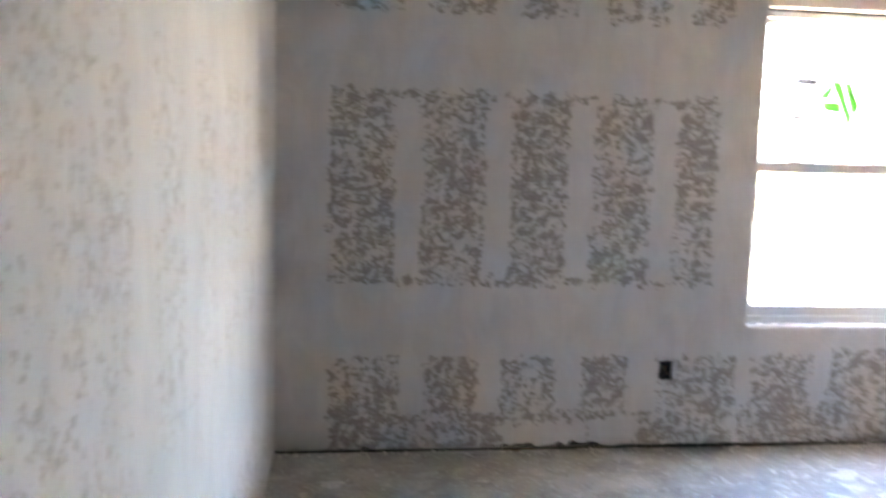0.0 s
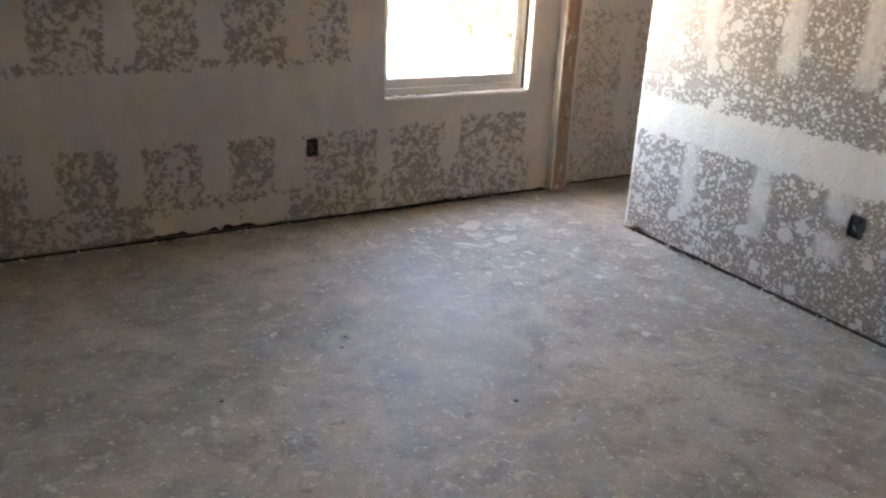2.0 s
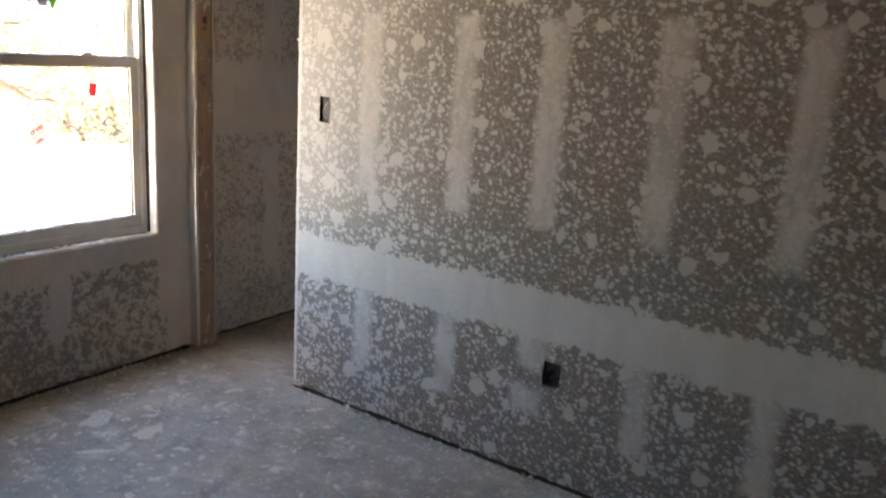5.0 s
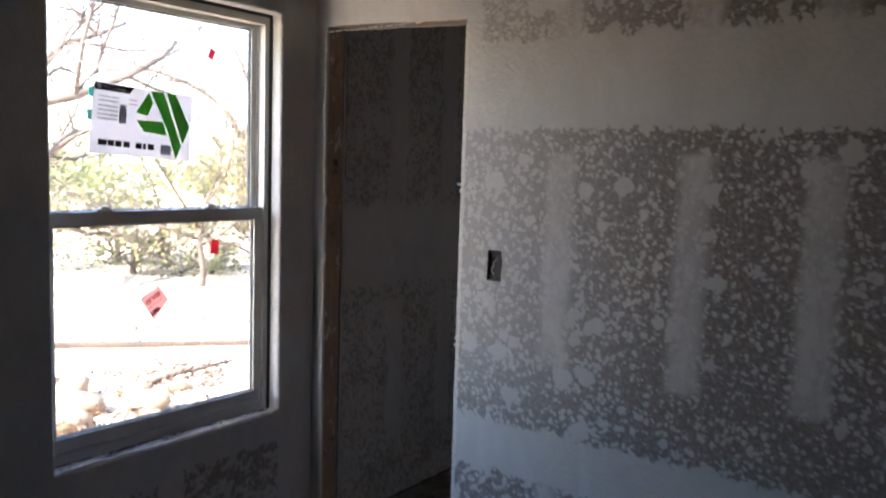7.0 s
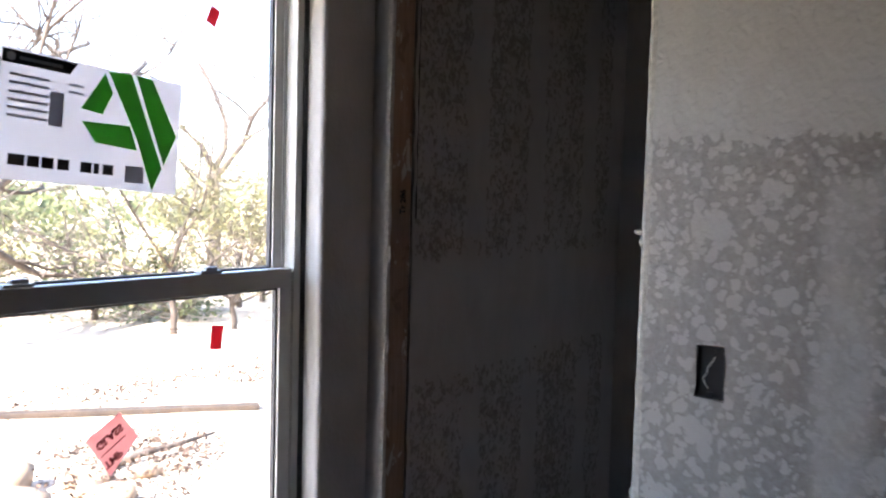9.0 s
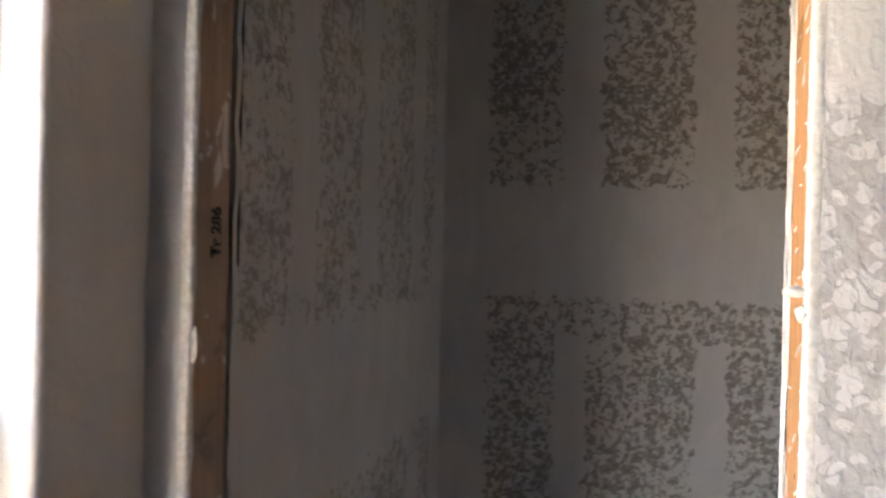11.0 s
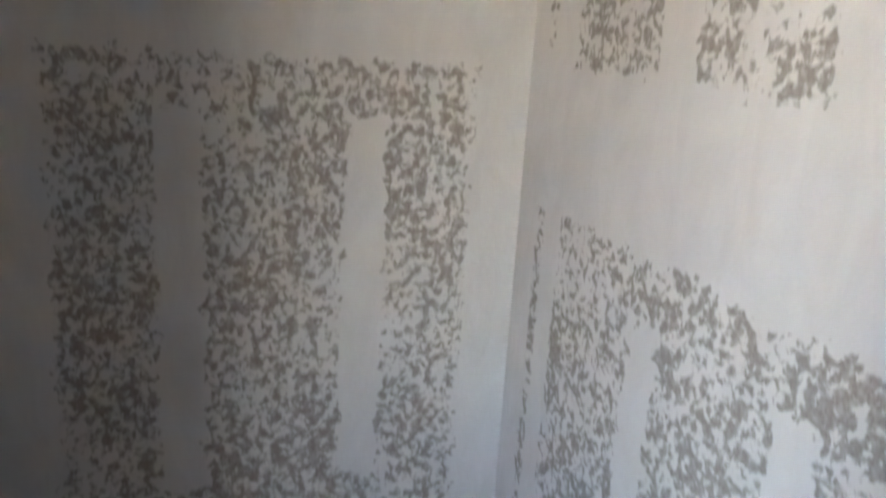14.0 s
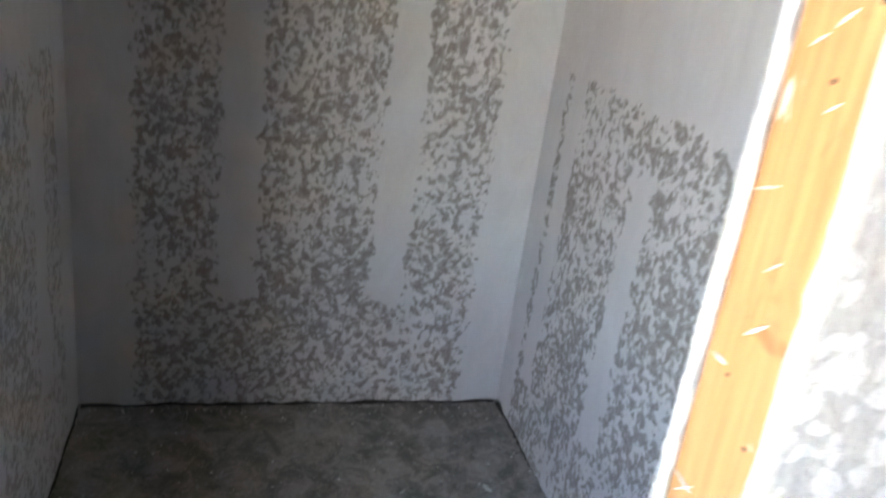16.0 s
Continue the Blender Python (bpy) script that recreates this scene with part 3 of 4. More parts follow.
def window_label():
    """The maker's sheet on the upper pane, seen from behind through the glass."""
    TL, TR, BR, BL = (-0.870, 1.811), (-0.500, 1.791), (-0.515, 1.562), (-0.889, 1.584)

    def spot(u, v):
        top = (TL[0] + (TR[0] - TL[0]) * u, TL[1] + (TR[1] - TL[1]) * u)
        low = (BL[0] + (BR[0] - BL[0]) * u, BL[1] + (BR[1] - BL[1]) * u)
        return (top[0] + (low[0] - top[0]) * v, top[1] + (low[1] - top[1]) * v)

    paper = film_sheet("label_paper", (0.74, 0.73, 0.75), 0.42)
    green = film_sheet("label_green", (0.13, 0.56, 0.09), 0.5)
    black = film_sheet("label_black", (0.02, 0.02, 0.02), 0.05)
    grey = film_sheet("label_grey", (0.45, 0.45, 0.48), 0.4)
    y = 0.1000
    label = thing("window_label", poly_sheet([spot(*p) for p in ((0, 0), (0.5, 0.012), (1, 0), (1, 1), (0.5, 0.99), (0, 1))], y), paper,
                  "white paper label with a green angular emblem on the glass", "label")
    def bit(name, pts, mat, lift=0.0012):
        part(name, poly_sheet([spot(*p) for p in pts], y - lift), mat, label)
    bit("emblem", ((0.53, 0.05), (0.58, 0.2), (0.53, 0.39), (0.41, 0.37)), green)
    bit("emblem", ((0.42, 0.47), (0.69, 0.45), (0.74, 0.65), (0.50, 0.63)), green)
    bit("emblem", ((0.55, 0.03), (0.68, 0.01), (0.90, 0.78), (0.845, 0.985), (0.735, 0.55)), green)
    bit("emblem", ((0.71, 0.01), (0.81, 0.02), (0.98, 0.48), (0.91, 0.75)), green)
    bit("heading_bar", ((0.01, 0.02), (0.38, 0.02), (0.34, 0.12), (0.01, 0.12)), black)
    bit("heading_dot", ((0.03, 0.05), (0.05, 0.035), (0.07, 0.05), (0.07, 0.09), (0.05, 0.105), (0.03, 0.09)), paper, 0.002)
    bit("heading_line", ((0.09, 0.06), (0.30, 0.06), (0.30, 0.085), (0.09, 0.085)), grey, 0.002)
    for u0, u1 in ((0.07, 0.15), (0.16, 0.22), (0.23, 0.29), (0.31, 0.37), (0.43, 0.49), (0.50, 0.53), (0.55, 0.61)):
        bit("word_bar", ((u0, 0.80), (u1, 0.80), (u1, 0.885), (u0, 0.885)), black)
    teal = film_sheet("tape_teal", (0.10, 0.45, 0.40), 0.5)
    for v in (0.10, 0.42):
        bit("tape", ((-0.045, v), (0.008, v - 0.01), (0.008, v + 0.14), (-0.035, v + 0.13)), teal, -0.001)
    bit("print_block", ((0.68, 0.79), (0.79, 0.79), (0.79, 0.93), (0.68, 0.93)), grey)
    bit("print_block", ((0.25, 0.28), (0.32, 0.28), (0.32, 0.55), (0.25, 0.55)), grey)
    for v in (0.19, 0.25, 0.32, 0.38, 0.44, 0.50):
        bit("print_line", ((0.05, v), (0.24, v), (0.24, v + 0.022), (0.05, v + 0.022)), grey)
    for v in (0.19, 0.25):
        bit("print_line", ((0.34, v), (0.42, v), (0.42, v + 0.02), (0.34, v + 0.02)), grey)
    return label


window_label()


def text_mesh(body, size):
    curve = bpy.data.curves.new("writing", "FONT")
    curve.body, curve.size, curve.align_x, curve.align_y = body, size, "CENTER", "CENTER"
    curve.offset = size * 0.05
    holder = new("writing_source", curve)
    bpy.context.view_layer.update()
    me = bpy.data.meshes.new_from_object(holder.evaluated_get(bpy.context.evaluated_depsgraph_get()))
    bpy.data.objects.remove(holder)
    return me


def writing(body, size, m, material, parent, squeeze=1.0):
    me = text_mesh(body, size)
    me.transform(m @ Matrix.Diagonal((squeeze, 1, 1, 1)))
    me.materials.append(material)
    ob = new("writing", me)
    ob.parent = parent
    return ob


def square(cx, cz, w, h, turn):
    a = radians(turn)
    return [(cx + x * math.cos(a) - z * math.sin(a), cz + x * math.sin(a) + z * math.cos(a)) for x, z in ((-w / 2, -h / 2), (w / 2, -h / 2), (w / 2, h / 2), (-w / 2, h / 2))]


red = film_sheet("tag_red", (0.62, 0.05, 0.08), 0.45)
pink = film_sheet("tag_pink", (0.88, 0.52, 0.50), 0.5)
thing("window_tag", poly_sheet(square(-0.419, 1.947, 0.026, 0.040, -22), 0.1020), red, "small red paper tag on the upper pane", "tag", "tags on the window")
thing("window_tag", poly_sheet(square(-0.429, 1.258, 0.032, 0.052, -6), 0.0685), red, "small dark red tag on the lower pane", "tag", "tags on the window")
tag = thing("window_tag", poly_sheet([(-0.734, 1.101), (-0.682, 1.020), (-0.621, 1.086), (-0.663, 1.141)], 0.0685), pink, "pink square tag turned on its corner on the lower pane", "tag", "tags on the window")
ink_red = film_sheet("tag_ink", (0.25, 0.04, 0.05), 0.1)
slant = Matrix.Translation((-0.685, 0.0678, 1.098)) @ pose(0, 0, 0, 90, 0, 0) @ pose(0, 0, 0, 0, 0, 31) @ Matrix.Diagonal((1, -1, 1, 1))
writing("GLASS", 0.022, slant, ink_red, tag)
writing("TMP", 0.022, Matrix.Translation((-0.020 + 0.028, 0, -0.045)) @ slant, ink_red, tag)
part("rule", poly_sheet(square(-0.676, 1.078, 0.06, 0.0022, 31), 0.0678, 0.0004), ink_red, tag)

# pencilled mark on the stud, reading upwards
writing("Tr 286", 0.031, Matrix.Translation((0.062, DOOR[1] + 0.0017, 1.560)) @ pose(0, 0, 0, 90, 0, 0) @ pose(0, 0, 0, 0, 0, 90), mat_ink, wall_east, 0.72)
# a black strip draws the shade inside the crack at the drywall edge
part("gap", box(0.1152, DOOR[1] - 0.0015, 1.517, 0.1166, DOOR[1] + 0.004, 2.07), mat_ink, wall_east, "dark crack beside the cut drywall edge")


# ---- electrical boxes ----
def tube(bm, pts, radius, sides=6):
    """A thin round tube along points."""
    rings = []
    for i, p in enumerate(pts):
        p = Vector(p)
        way = (Vector(pts[min(i + 1, len(pts) - 1)]) - Vector(pts[max(i - 1, 0)])).normalized()
        side = way.orthogonal().normalized()
        up = way.cross(side)
        r = radius[i] if isinstance(radius, (list, tuple)) else radius
        rings.append([bm.verts.new(p + (side * math.cos(k * 2 * math.pi / sides) + up * math.sin(k * 2 * math.pi / sides)) * r) for k in range(sides)])
    for a, b in zip(rings, rings[1:]):
        for k in range(sides):
            bm.faces.new((a[k], a[(k + 1) % sides], b[(k + 1) % sides], b[k])).smooth = True
    bm.faces.new(rings[-1])
    bm.faces.new(rings[0][::-1])
    return bm


def electrical_box(name, label, rect, at, wires, seed):
    """An open box in its cut-out: rim, back, screw ears and loose wires. at(u, z, d): d counts into the wall."""
    u0, u1, z0, z1 = rect
    rng = random.Random(seed)
    thing_ = empty(name, label, "electrical box")

    def slab(a0, a1, b0, b1, d0, d1):
        p, q = Vector(at(a0, b0, d0)), Vector(at(a1, b1, d1))
        lo, hi = [min(s, t) for s, t in zip(p, q)], [max(s, t) for s, t in zip(p, q)]
        return box(*lo, *hi)

    g = 0.002
    part("back", slab(u0 + g, u1 - g, z0 + g, z1 - g, 0.0112, 0.0124), mat_box, thing_)
    for r in ((u0 + g, u0 + 2 * g, z0 + g, z1 - g), (u1 - 2 * g, u1 - g, z0 + g, z1 - g), (u0 + 2 * g, u1 - 2 * g, z0 + g, z0 + 2 * g), (u0 + 2 * g, u1 - 2 * g, z1 - 2 * g, z1 - g)):
        part("rim", slab(*r, 0.002, 0.0112), mat_box, thing_)
    um = (u0 + u1) / 2
    for zz in (z0 + 0.009, z1 - 0.009):
        part("screw_ear", slab(um - 0.007, um + 0.007, zz - 0.005, zz + 0.005, 0.004, 0.0112), mat_box, thing_)
    for k in range(wires):
        w = um + (k - (wires - 1) / 2) * 0.016
        pts = []
        for s in range(7):
            f = s / 6
            pts.append(at(w + rng.uniform(-0.004, 0.004) + 0.010 * math.sin(f * 4 + k * 2), z0 + 0.020 + (z1 - z0 - 0.042) * f, 0.009 - 0.006 * math.sin(f * math.pi)))
        part("wire", tube(bmesh.new(), pts, 0.0014), mat_device if k % 2 == 0 else mat_copper, thing_)
    return thing_


electrical_box("outlet_box", "black outlet box with bare wires in the window wall", OUTLET_N, lambda u, z, d: (u, d, z), 2, 21)
electrical_box("outlet_box", "black outlet box with a loose wire above the floor", OUTLET_E, lambda u, z, d: (d, u, z), 1, 22)
electrical_box("switch_box", "black switch box with loose wires beside the closet opening", SWITCH_E, lambda u, z, d: (d, u, z), 1, 23)


# ---- mud lumps on the cut edges ----
def lump(size, seed, flat=(1, 1, 1)):
    bm = bmesh.new()
    bmesh.ops.create_icosphere(bm, subdivisions=2, radius=size)
    for v in bm.verts:
        v.co *= 1 + 0.55 * noise.noise(v.co / size * 0.9 + Vector((seed * 3.7, seed, 0)))
        v.co = Vector((v.co.x * flat[0], v.co.y * flat[1], v.co.z * flat[2]))
    for f in bm.faces:
        f.smooth = True
    return bm


rng = random.Random(11)
for i, (y, z, s, fl) in enumerate(((-0.707, 1.514, 0.0075, (0.9, 1.7, 0.8)), (-0.713, 1.492, 0.007, (1, 1, 1.2)), (-0.712, 0.95, 0.008, (1, 1.2, 1)), (-0.711, 0.975, 0.005, (1, 1, 1.5)),
                                   (-0.714, 0.58, 0.005, (1, 1, 2)), (-0.714, 1.30, 0.004, (1, 1, 2.5)), (-0.714, 1.84, 0.004, (1, 1, 3)), (-0.060, 1.43, 0.004, (0.8, 1, 5)), (-0.060, 1.2, 0.004, (0.8, 1, 6)))):
    ob = part("mud_lump", lump(s, i, fl), mat_fill, wall_east)
    ob.location = (0.004, y, z)
# beads of mud along the edges of the opening and under the window
beads = bmesh.new()
for k in range(150):
    z = rng.uniform(0.02, 2.06)
    side = rng.random() < 0.7
    x = rng.choice((0.0015, 0.006, 0.112)) if side else rng.choice((0.002, 0.008))
    bmesh.ops.create_icosphere(beads, subdivisions=1, radius=rng.uniform(0.0012, 0.0034), matrix=Matrix.Translation((x, (DOOR[0] + 0.001) if side else (DOOR[1] - 0.001), z)) @ Matrix.Diagonal((1, 1, rng.uniform(1, 4), 1)))
for k in range(60):
    y = rng.uniform(DOOR[0], DOOR[1])
    bmesh.ops.create_icosphere(beads, subdivisions=1, radius=rng.uniform(0.0015, 0.004), matrix=Matrix.Translation((rng.uniform(0, 0.012), y, DOOR[3] - 0.001)) @ Matrix.Diagonal((1, rng.uniform(1, 5), 1, 1)))
part("mud_beads", beads, mat_fill, wall_east)["kind"] = "stuff"
beads = bmesh.new()
for k in range(130):
    x = rng.uniform(WIN[0] + 0.02, WIN[1] - 0.01)
    bmesh.ops.create_icosphere(beads, subdivisions=1, radius=rng.uniform(0.002, 0.0062), matrix=Matrix.Translation((x, rng.choice((0.046, 0.03, 0.010, 0.007, 0.004)), WIN[2] + 0.001)) @ Matrix.Diagonal((rng.uniform(1, 5), 1, 0.8, 1)))
part("mud_beads", beads, mat_fill, wall_north)["kind"] = "stuff"

# feathered mud along the cut edges: a ragged strip on each corner
def ragged_strip(face, depth, y, out, z0, z1, seed, step=0.022):
    """face: x of the wall's face; depth: how far the mud laps round into the opening; out: towards the opening."""
    rng_ = random.Random(seed)
    bm = bmesh.new()
    rings, s, d = [], math.copysign(1, out), math.copysign(1, depth)
    for k in range(int((z1 - z0) / step) + 1):
        z = z0 + k * step
        w, o = rng_.uniform(0.65, 1.0), rng_.uniform(0.4, 1.0)
        rings.append([bm.verts.new(c) for c in ((face + 0.001 * d, y - 0.018 * s * w, z), (face - 0.0012 * d, y - 0.008 * s, z), (face - 0.0022 * d * w, y - 0.002 * s, z),
                                                (face - 0.0012 * d, y + out * 0.8 * o, z), (face + depth * 0.6 * w, y + out * o, z), (face + depth * w, y - 0.003 * s, z))])
    for a, b in zip(rings, rings[1:]):
        for i in range(5):
            bm.faces.new((a[i], a[i + 1], b[i + 1], b[i])).smooth = True
    return bm


part("mud_edge", ragged_strip(0.0, 0.017, DOOR[0], 0.003, 0.03, 2.06, 61), mat_fill, wall_east)
part("mud_edge", ragged_strip(0.115, -0.015, DOOR[0], 0.002, 0.03, 2.06, 62), mat_fill, wall_east)
part("mud_edge", ragged_strip(0.0, 0.015, DOOR[1], -0.003, 0.03, 2.06, 63), mat_fill, wall_east)
streaks = bmesh.new()
for k in range(46):
    z, x = rng.uniform(0.3, 2.0), rng.uniform(0.022, 0.075)
    ln, up = rng.uniform(0.008, 0.03), rng.uniform(-0.9, 0.3)
    a = Vector((x, DOOR[0] - 0.0022, z))
    tube(streaks, [tuple(a), tuple(a + Vector((ln * 0.5, 0.0004, ln * up * 0.5))), tuple(a + Vector((ln, 0, ln * up)))], [0.0006, rng.uniform(0.001, 0.002), 0.0005], 5)
part("mud_streaks", streaks, mat_fill, wall_east)["kind"] = "stuff"
# small dark knots in the orange stud
knots = bmesh.new()
for k in range(12):
    bmesh.ops.create_icosphere(knots, subdivisions=1, radius=rng.uniform(0.002, 0.004), matrix=Matrix.Translation((rng.uniform(0.02, 0.09), DOOR[0] - 0.0026, rng.uniform(0.4, 1.9))) @ Matrix.Diagonal((1.3, 0.2, 1, 1)))
part("wood_knots", knots, mat_ink, wall_east)["kind"] = "stuff"

# ---- crumbs along the walls and splashes of mud on the slab ----
crumbs = bmesh.new()
for k in range(900):
    w = rng.random()
    off = abs(rng.gauss(0, 0.035)) + 0.004
    if w < 0.40:
        p = (rng.uniform(WEST + 0.02, -0.02), -off)
    elif w < 0.72:
        p = (-off, rng.uniform(-3.2, DOOR[0]))
    elif w < 0.86:
        p = (rng.uniform(0.15, 1.68), rng.choice((SIDE + off, CLOSET_N - off)))
    else:
        p = (BACK - off, rng.uniform(SIDE + 0.03, CLOSET_N - 0.03))
    r = rng.choice((0.002, 0.003, 0.004, 0.006)) * (0.5 if w >= 0.72 else 1.0)
    bmesh.ops.create_icosphere(crumbs, subdivisions=1, radius=r, matrix=Matrix.Translation((*p, r * 0.6)) @ pose(0, 0, 0, rng.uniform(0, 90), 0, rng.uniform(0, 180)) @ Matrix.Diagonal((1, rng.uniform(0.6, 2.2), 0.7, 1)))
for k in range(620):
    p = (rng.uniform(WEST + 0.1, -0.05), rng.uniform(-3.3, -0.1))
    r = rng.choice((0.0012, 0.002, 0.003))
    bmesh.ops.create_icosphere(crumbs, subdivisions=1, radius=r, matrix=Matrix.Translation((*p, r * 0.6)) @ Matrix.Diagonal((1, rng.uniform(0.6, 2.2), 0.7, 1)))
thing("plaster_crumbs", crumbs, mat_crumb, "pale crumbs of dried mud along the foot of the walls", "debris", kind="stuff")


def splash(bm, cx, cy, r, stretch_, turn, rng):
    count = 14
    rim = []
    c = bm.verts.new((cx, cy, 0.0022))
    for k in range(count):
        a = 2 * math.pi * k / count
        rr = r * rng.uniform(0.6, 1.25)
        x, y = rr * math.cos(a) * stretch_, rr * math.sin(a)
        rim.append(bm.verts.new((cx + x * math.cos(turn) - y * math.sin(turn), cy + x * math.sin(turn) + y * math.cos(turn), 0.0006)))
    for k in range(count):
        bm.faces.new((c, rim[k], rim[(k + 1) % count]))


mat_splash = plain("dried_mud", (0.60, 0.58, 0.53), 0.85, vary=0.25, scale=70)
splashes = bmesh.new()
for x, y, r, s, t in ((-0.743, -0.375, 0.055, 1.8, 0.3), (-0.696, -0.62, 0.045, 1.6, 0.1), (-0.905, -0.612, 0.02, 4.5, -0.7), (-2.056, -1.127, 0.017, 1.2, 0.4), (-2.478, -1.618, 0.02, 1.4, 0.8),
                      (-2.99, -0.54, 0.035, 1.6, 0.5), (-3.06, -0.36, 0.04, 1.3, 0.2), (-0.57, -1.194, 0.022, 1.3, 0), (-0.42, -0.42, 0.03, 1.5, 0.6), (1.30, -1.05, 0.010, 1.8, 0.4)):
    splash(splashes, x, y, r, s, t, rng)
for k in range(640):
    spread = rng.random()
    x, y = (rng.gauss(-0.65, 0.45), rng.gauss(-0.6, 0.35)) if spread < 0.5 else (rng.uniform(-3.1, -0.1), rng.uniform(-3.2, -0.1)) if spread < 0.72 else (rng.uniform(0.2, 1.6), rng.uniform(-1.1, -0.05))
    if WEST + 0.1 < x < 1.65 and -4 < y < -0.06 and not -0.06 < x < 0.16:
        sizes = (0.003, 0.004, 0.005, 0.007, 0.010, 0.015) if x < 0 else (0.001, 0.0015, 0.002, 0.003, 0.004)
        splash(splashes, x, y, rng.choice(sizes) * rng.uniform(0.7, 1.2), rng.uniform(1, 2.6), rng.uniform(0, 3.1), rng)
thing("mud_splashes", splashes, mat_splash, "dried splashes of joint compound on the concrete", "debris", kind="stuff")
flecks = bmesh.new()
for x, y in ((-1.826, -1.257), (-1.87, -1.33), (-2.35, -1.50), (-1.50, -1.9), (-1.3, -1.75)):
    bmesh.ops.create_icosphere(flecks, subdivisions=1, radius=0.006, matrix=Matrix.Translation((x, y, 0.003)) @ Matrix.Diagonal((1.4, 0.7, 0.5, 1)))
thing("dirt_flecks", flecks, mat_ink, "small dark flecks of dirt on the slab", "debris", kind="stuff")


# one dark colour for dirt and for the shade under the drywall feet
mat_dark_line = plain("dark_line", (0.06, 0.054, 0.046), 0.95, vary=0.55, scale=45)


def dark_line(name, a, b, inward, width, seed, label, z=0.0012, behind=0.03):
    """A ragged dark line on the slab from a to b, spreading towards inward."""
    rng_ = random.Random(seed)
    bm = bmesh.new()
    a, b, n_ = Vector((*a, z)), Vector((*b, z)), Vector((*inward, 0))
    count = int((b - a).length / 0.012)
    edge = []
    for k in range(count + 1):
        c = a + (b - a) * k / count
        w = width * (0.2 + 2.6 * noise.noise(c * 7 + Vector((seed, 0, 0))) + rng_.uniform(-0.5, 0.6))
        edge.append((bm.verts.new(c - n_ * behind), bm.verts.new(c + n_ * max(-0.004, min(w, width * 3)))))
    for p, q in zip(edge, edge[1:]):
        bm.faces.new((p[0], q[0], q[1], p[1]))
    return thing(name, bm, mat_dark_line, label, "dirt", kind="stuff")


dark_line("dirt_shade_line", (BACK, SIDE + 0.005), (BACK, CLOSET_N - 0.005), (-1, 0), 0.006, 1, "black line of dirt and painted gap shade along the closet wall")
dark_line("dirt_shade_line", (0.13, SIDE), (BACK, SIDE), (0, 1), 0.007, 2, "black line of dirt and painted gap shade along the closet wall")
dark_line("dirt_shade_line", (0.13, CLOSET_N), (BACK, CLOSET_N), (0, -1), 0.004, 3, "black line of dirt and painted gap shade along the closet wall")
dark_line("dirt_shade_line", (WEST, 0.0), (0.0, 0.0), (0, -1), 0.003, 4, "thin dark line of dirt and painted gap shade under the window wall")
dark_line("dirt_shade_line", (0.0, SOUTH), (0.0, DOOR[0]), (-1, 0), 0.003, 5, "thin dark line of dirt and painted gap shade along the wall foot")
# dark strips on the sill: crust, plus shade of its open joint and crack
dark_line("sill_crust", (WIN[0] + 0.02, 0.048), (WIN[1] - 0.02, 0.048), (0, -1), 0.015, 6, "dark crust and painted joint shade along the window sill", WIN[2] + 0.0022, 0.004)
dark_line("sill_crust", (WIN[0] + 0.02, 0.026), (WIN[1] - 0.02, 0.024), (0, -1), 0.009, 9, "dark broken crack along the window sill", WIN[2] + 0.0022, 0.001)
mat_sliver = plain("splintered_wood", (0.16, 0.09, 0.05), 0.85, vary=0.4, scale=40)
slivers = bmesh.new()
for k in range(34):
    on_n = rng.random() < 0.65
    c = rng.uniform(-2.6, -0.05) if on_n else rng.uniform(-3.0, -0.75)
    ln, yaw = rng.uniform(0.015, 0.11), rng.uniform(-0.25, 0.25)
    p0 = Vector((c, -rng.uniform(0.002, 0.02), rng.uniform(0.003, 0.009))) if on_n else Vector((-rng.uniform(0.002, 0.015), c, rng.uniform(0.003, 0.008)))
    way = Vector((math.cos(yaw), math.sin(yaw) * 0.3, 0.02)) if on_n else Vector((math.sin(yaw) * 0.3, math.cos(yaw), 0.02))
    tube(slivers, [tuple(p0), tuple(p0 + way * ln * 0.5), tuple(p0 + way * ln)], [0.001, 0.0026, 0.0012], 5)
thing("wood_slivers", slivers, mat_sliver, "brown slivers of wood along the foot of the walls", "debris", kind="stuff")
scraps = bmesh.new()
for k in range(26):
    c, off = rng.uniform(-3.0, -0.75), rng.uniform(0.004, 0.03)
    x, y = (-off, c) if k % 2 else (rng.uniform(-2.2, -0.1), -off)
    add_box(scraps, x - 0.006, y - 0.004, 0.001, x + rng.uniform(0.002, 0.012), y + rng.uniform(0.002, 0.01), rng.uniform(0.004, 0.014), 0.001)
thing("drywall_scraps", scraps, mat_crumb, "broken white drywall scraps against the walls", "debris", kind="stuff")


# ---- outdoors ----
def ground_material():
    n = Nodes("dry_ground", 0.95)
    big, mid, fine = n.noise(0.35, 4), n.noise(3.0, 5, 0.65, 0.5), n.noise(30, 4, 0.65)
    base = n.mix(n.ramp(big, 0.35, 0.65), (0.38, 0.31, 0.232), (0.49, 0.41, 0.31))
    base = n.mix(n.ramp(mid, 0.52, 0.68, 0.0, 0.7), base, (0.20, 0.145, 0.095))
    base = n.mix(n.ramp(fine, 0.55, 0.7, 0.0, 0.6), base, (0.12, 0.085, 0.055))
    return n.done(base, n.bump(fine, 0.6, 0.02))


mat_ground = ground_material()
mat_bark = plain("bark", (0.085, 0.066, 0.054), 0.9, vary=0.4, scale=18, bump=0.01)
mat_rock = plain("limestone", (0.24, 0.165, 0.105), 0.9, vary=0.35, scale=7, bump=0.02)
mat_plank = plain("weathered_plank", (0.032, 0.019, 0.011), 0.85, vary=0.45, scale=9)


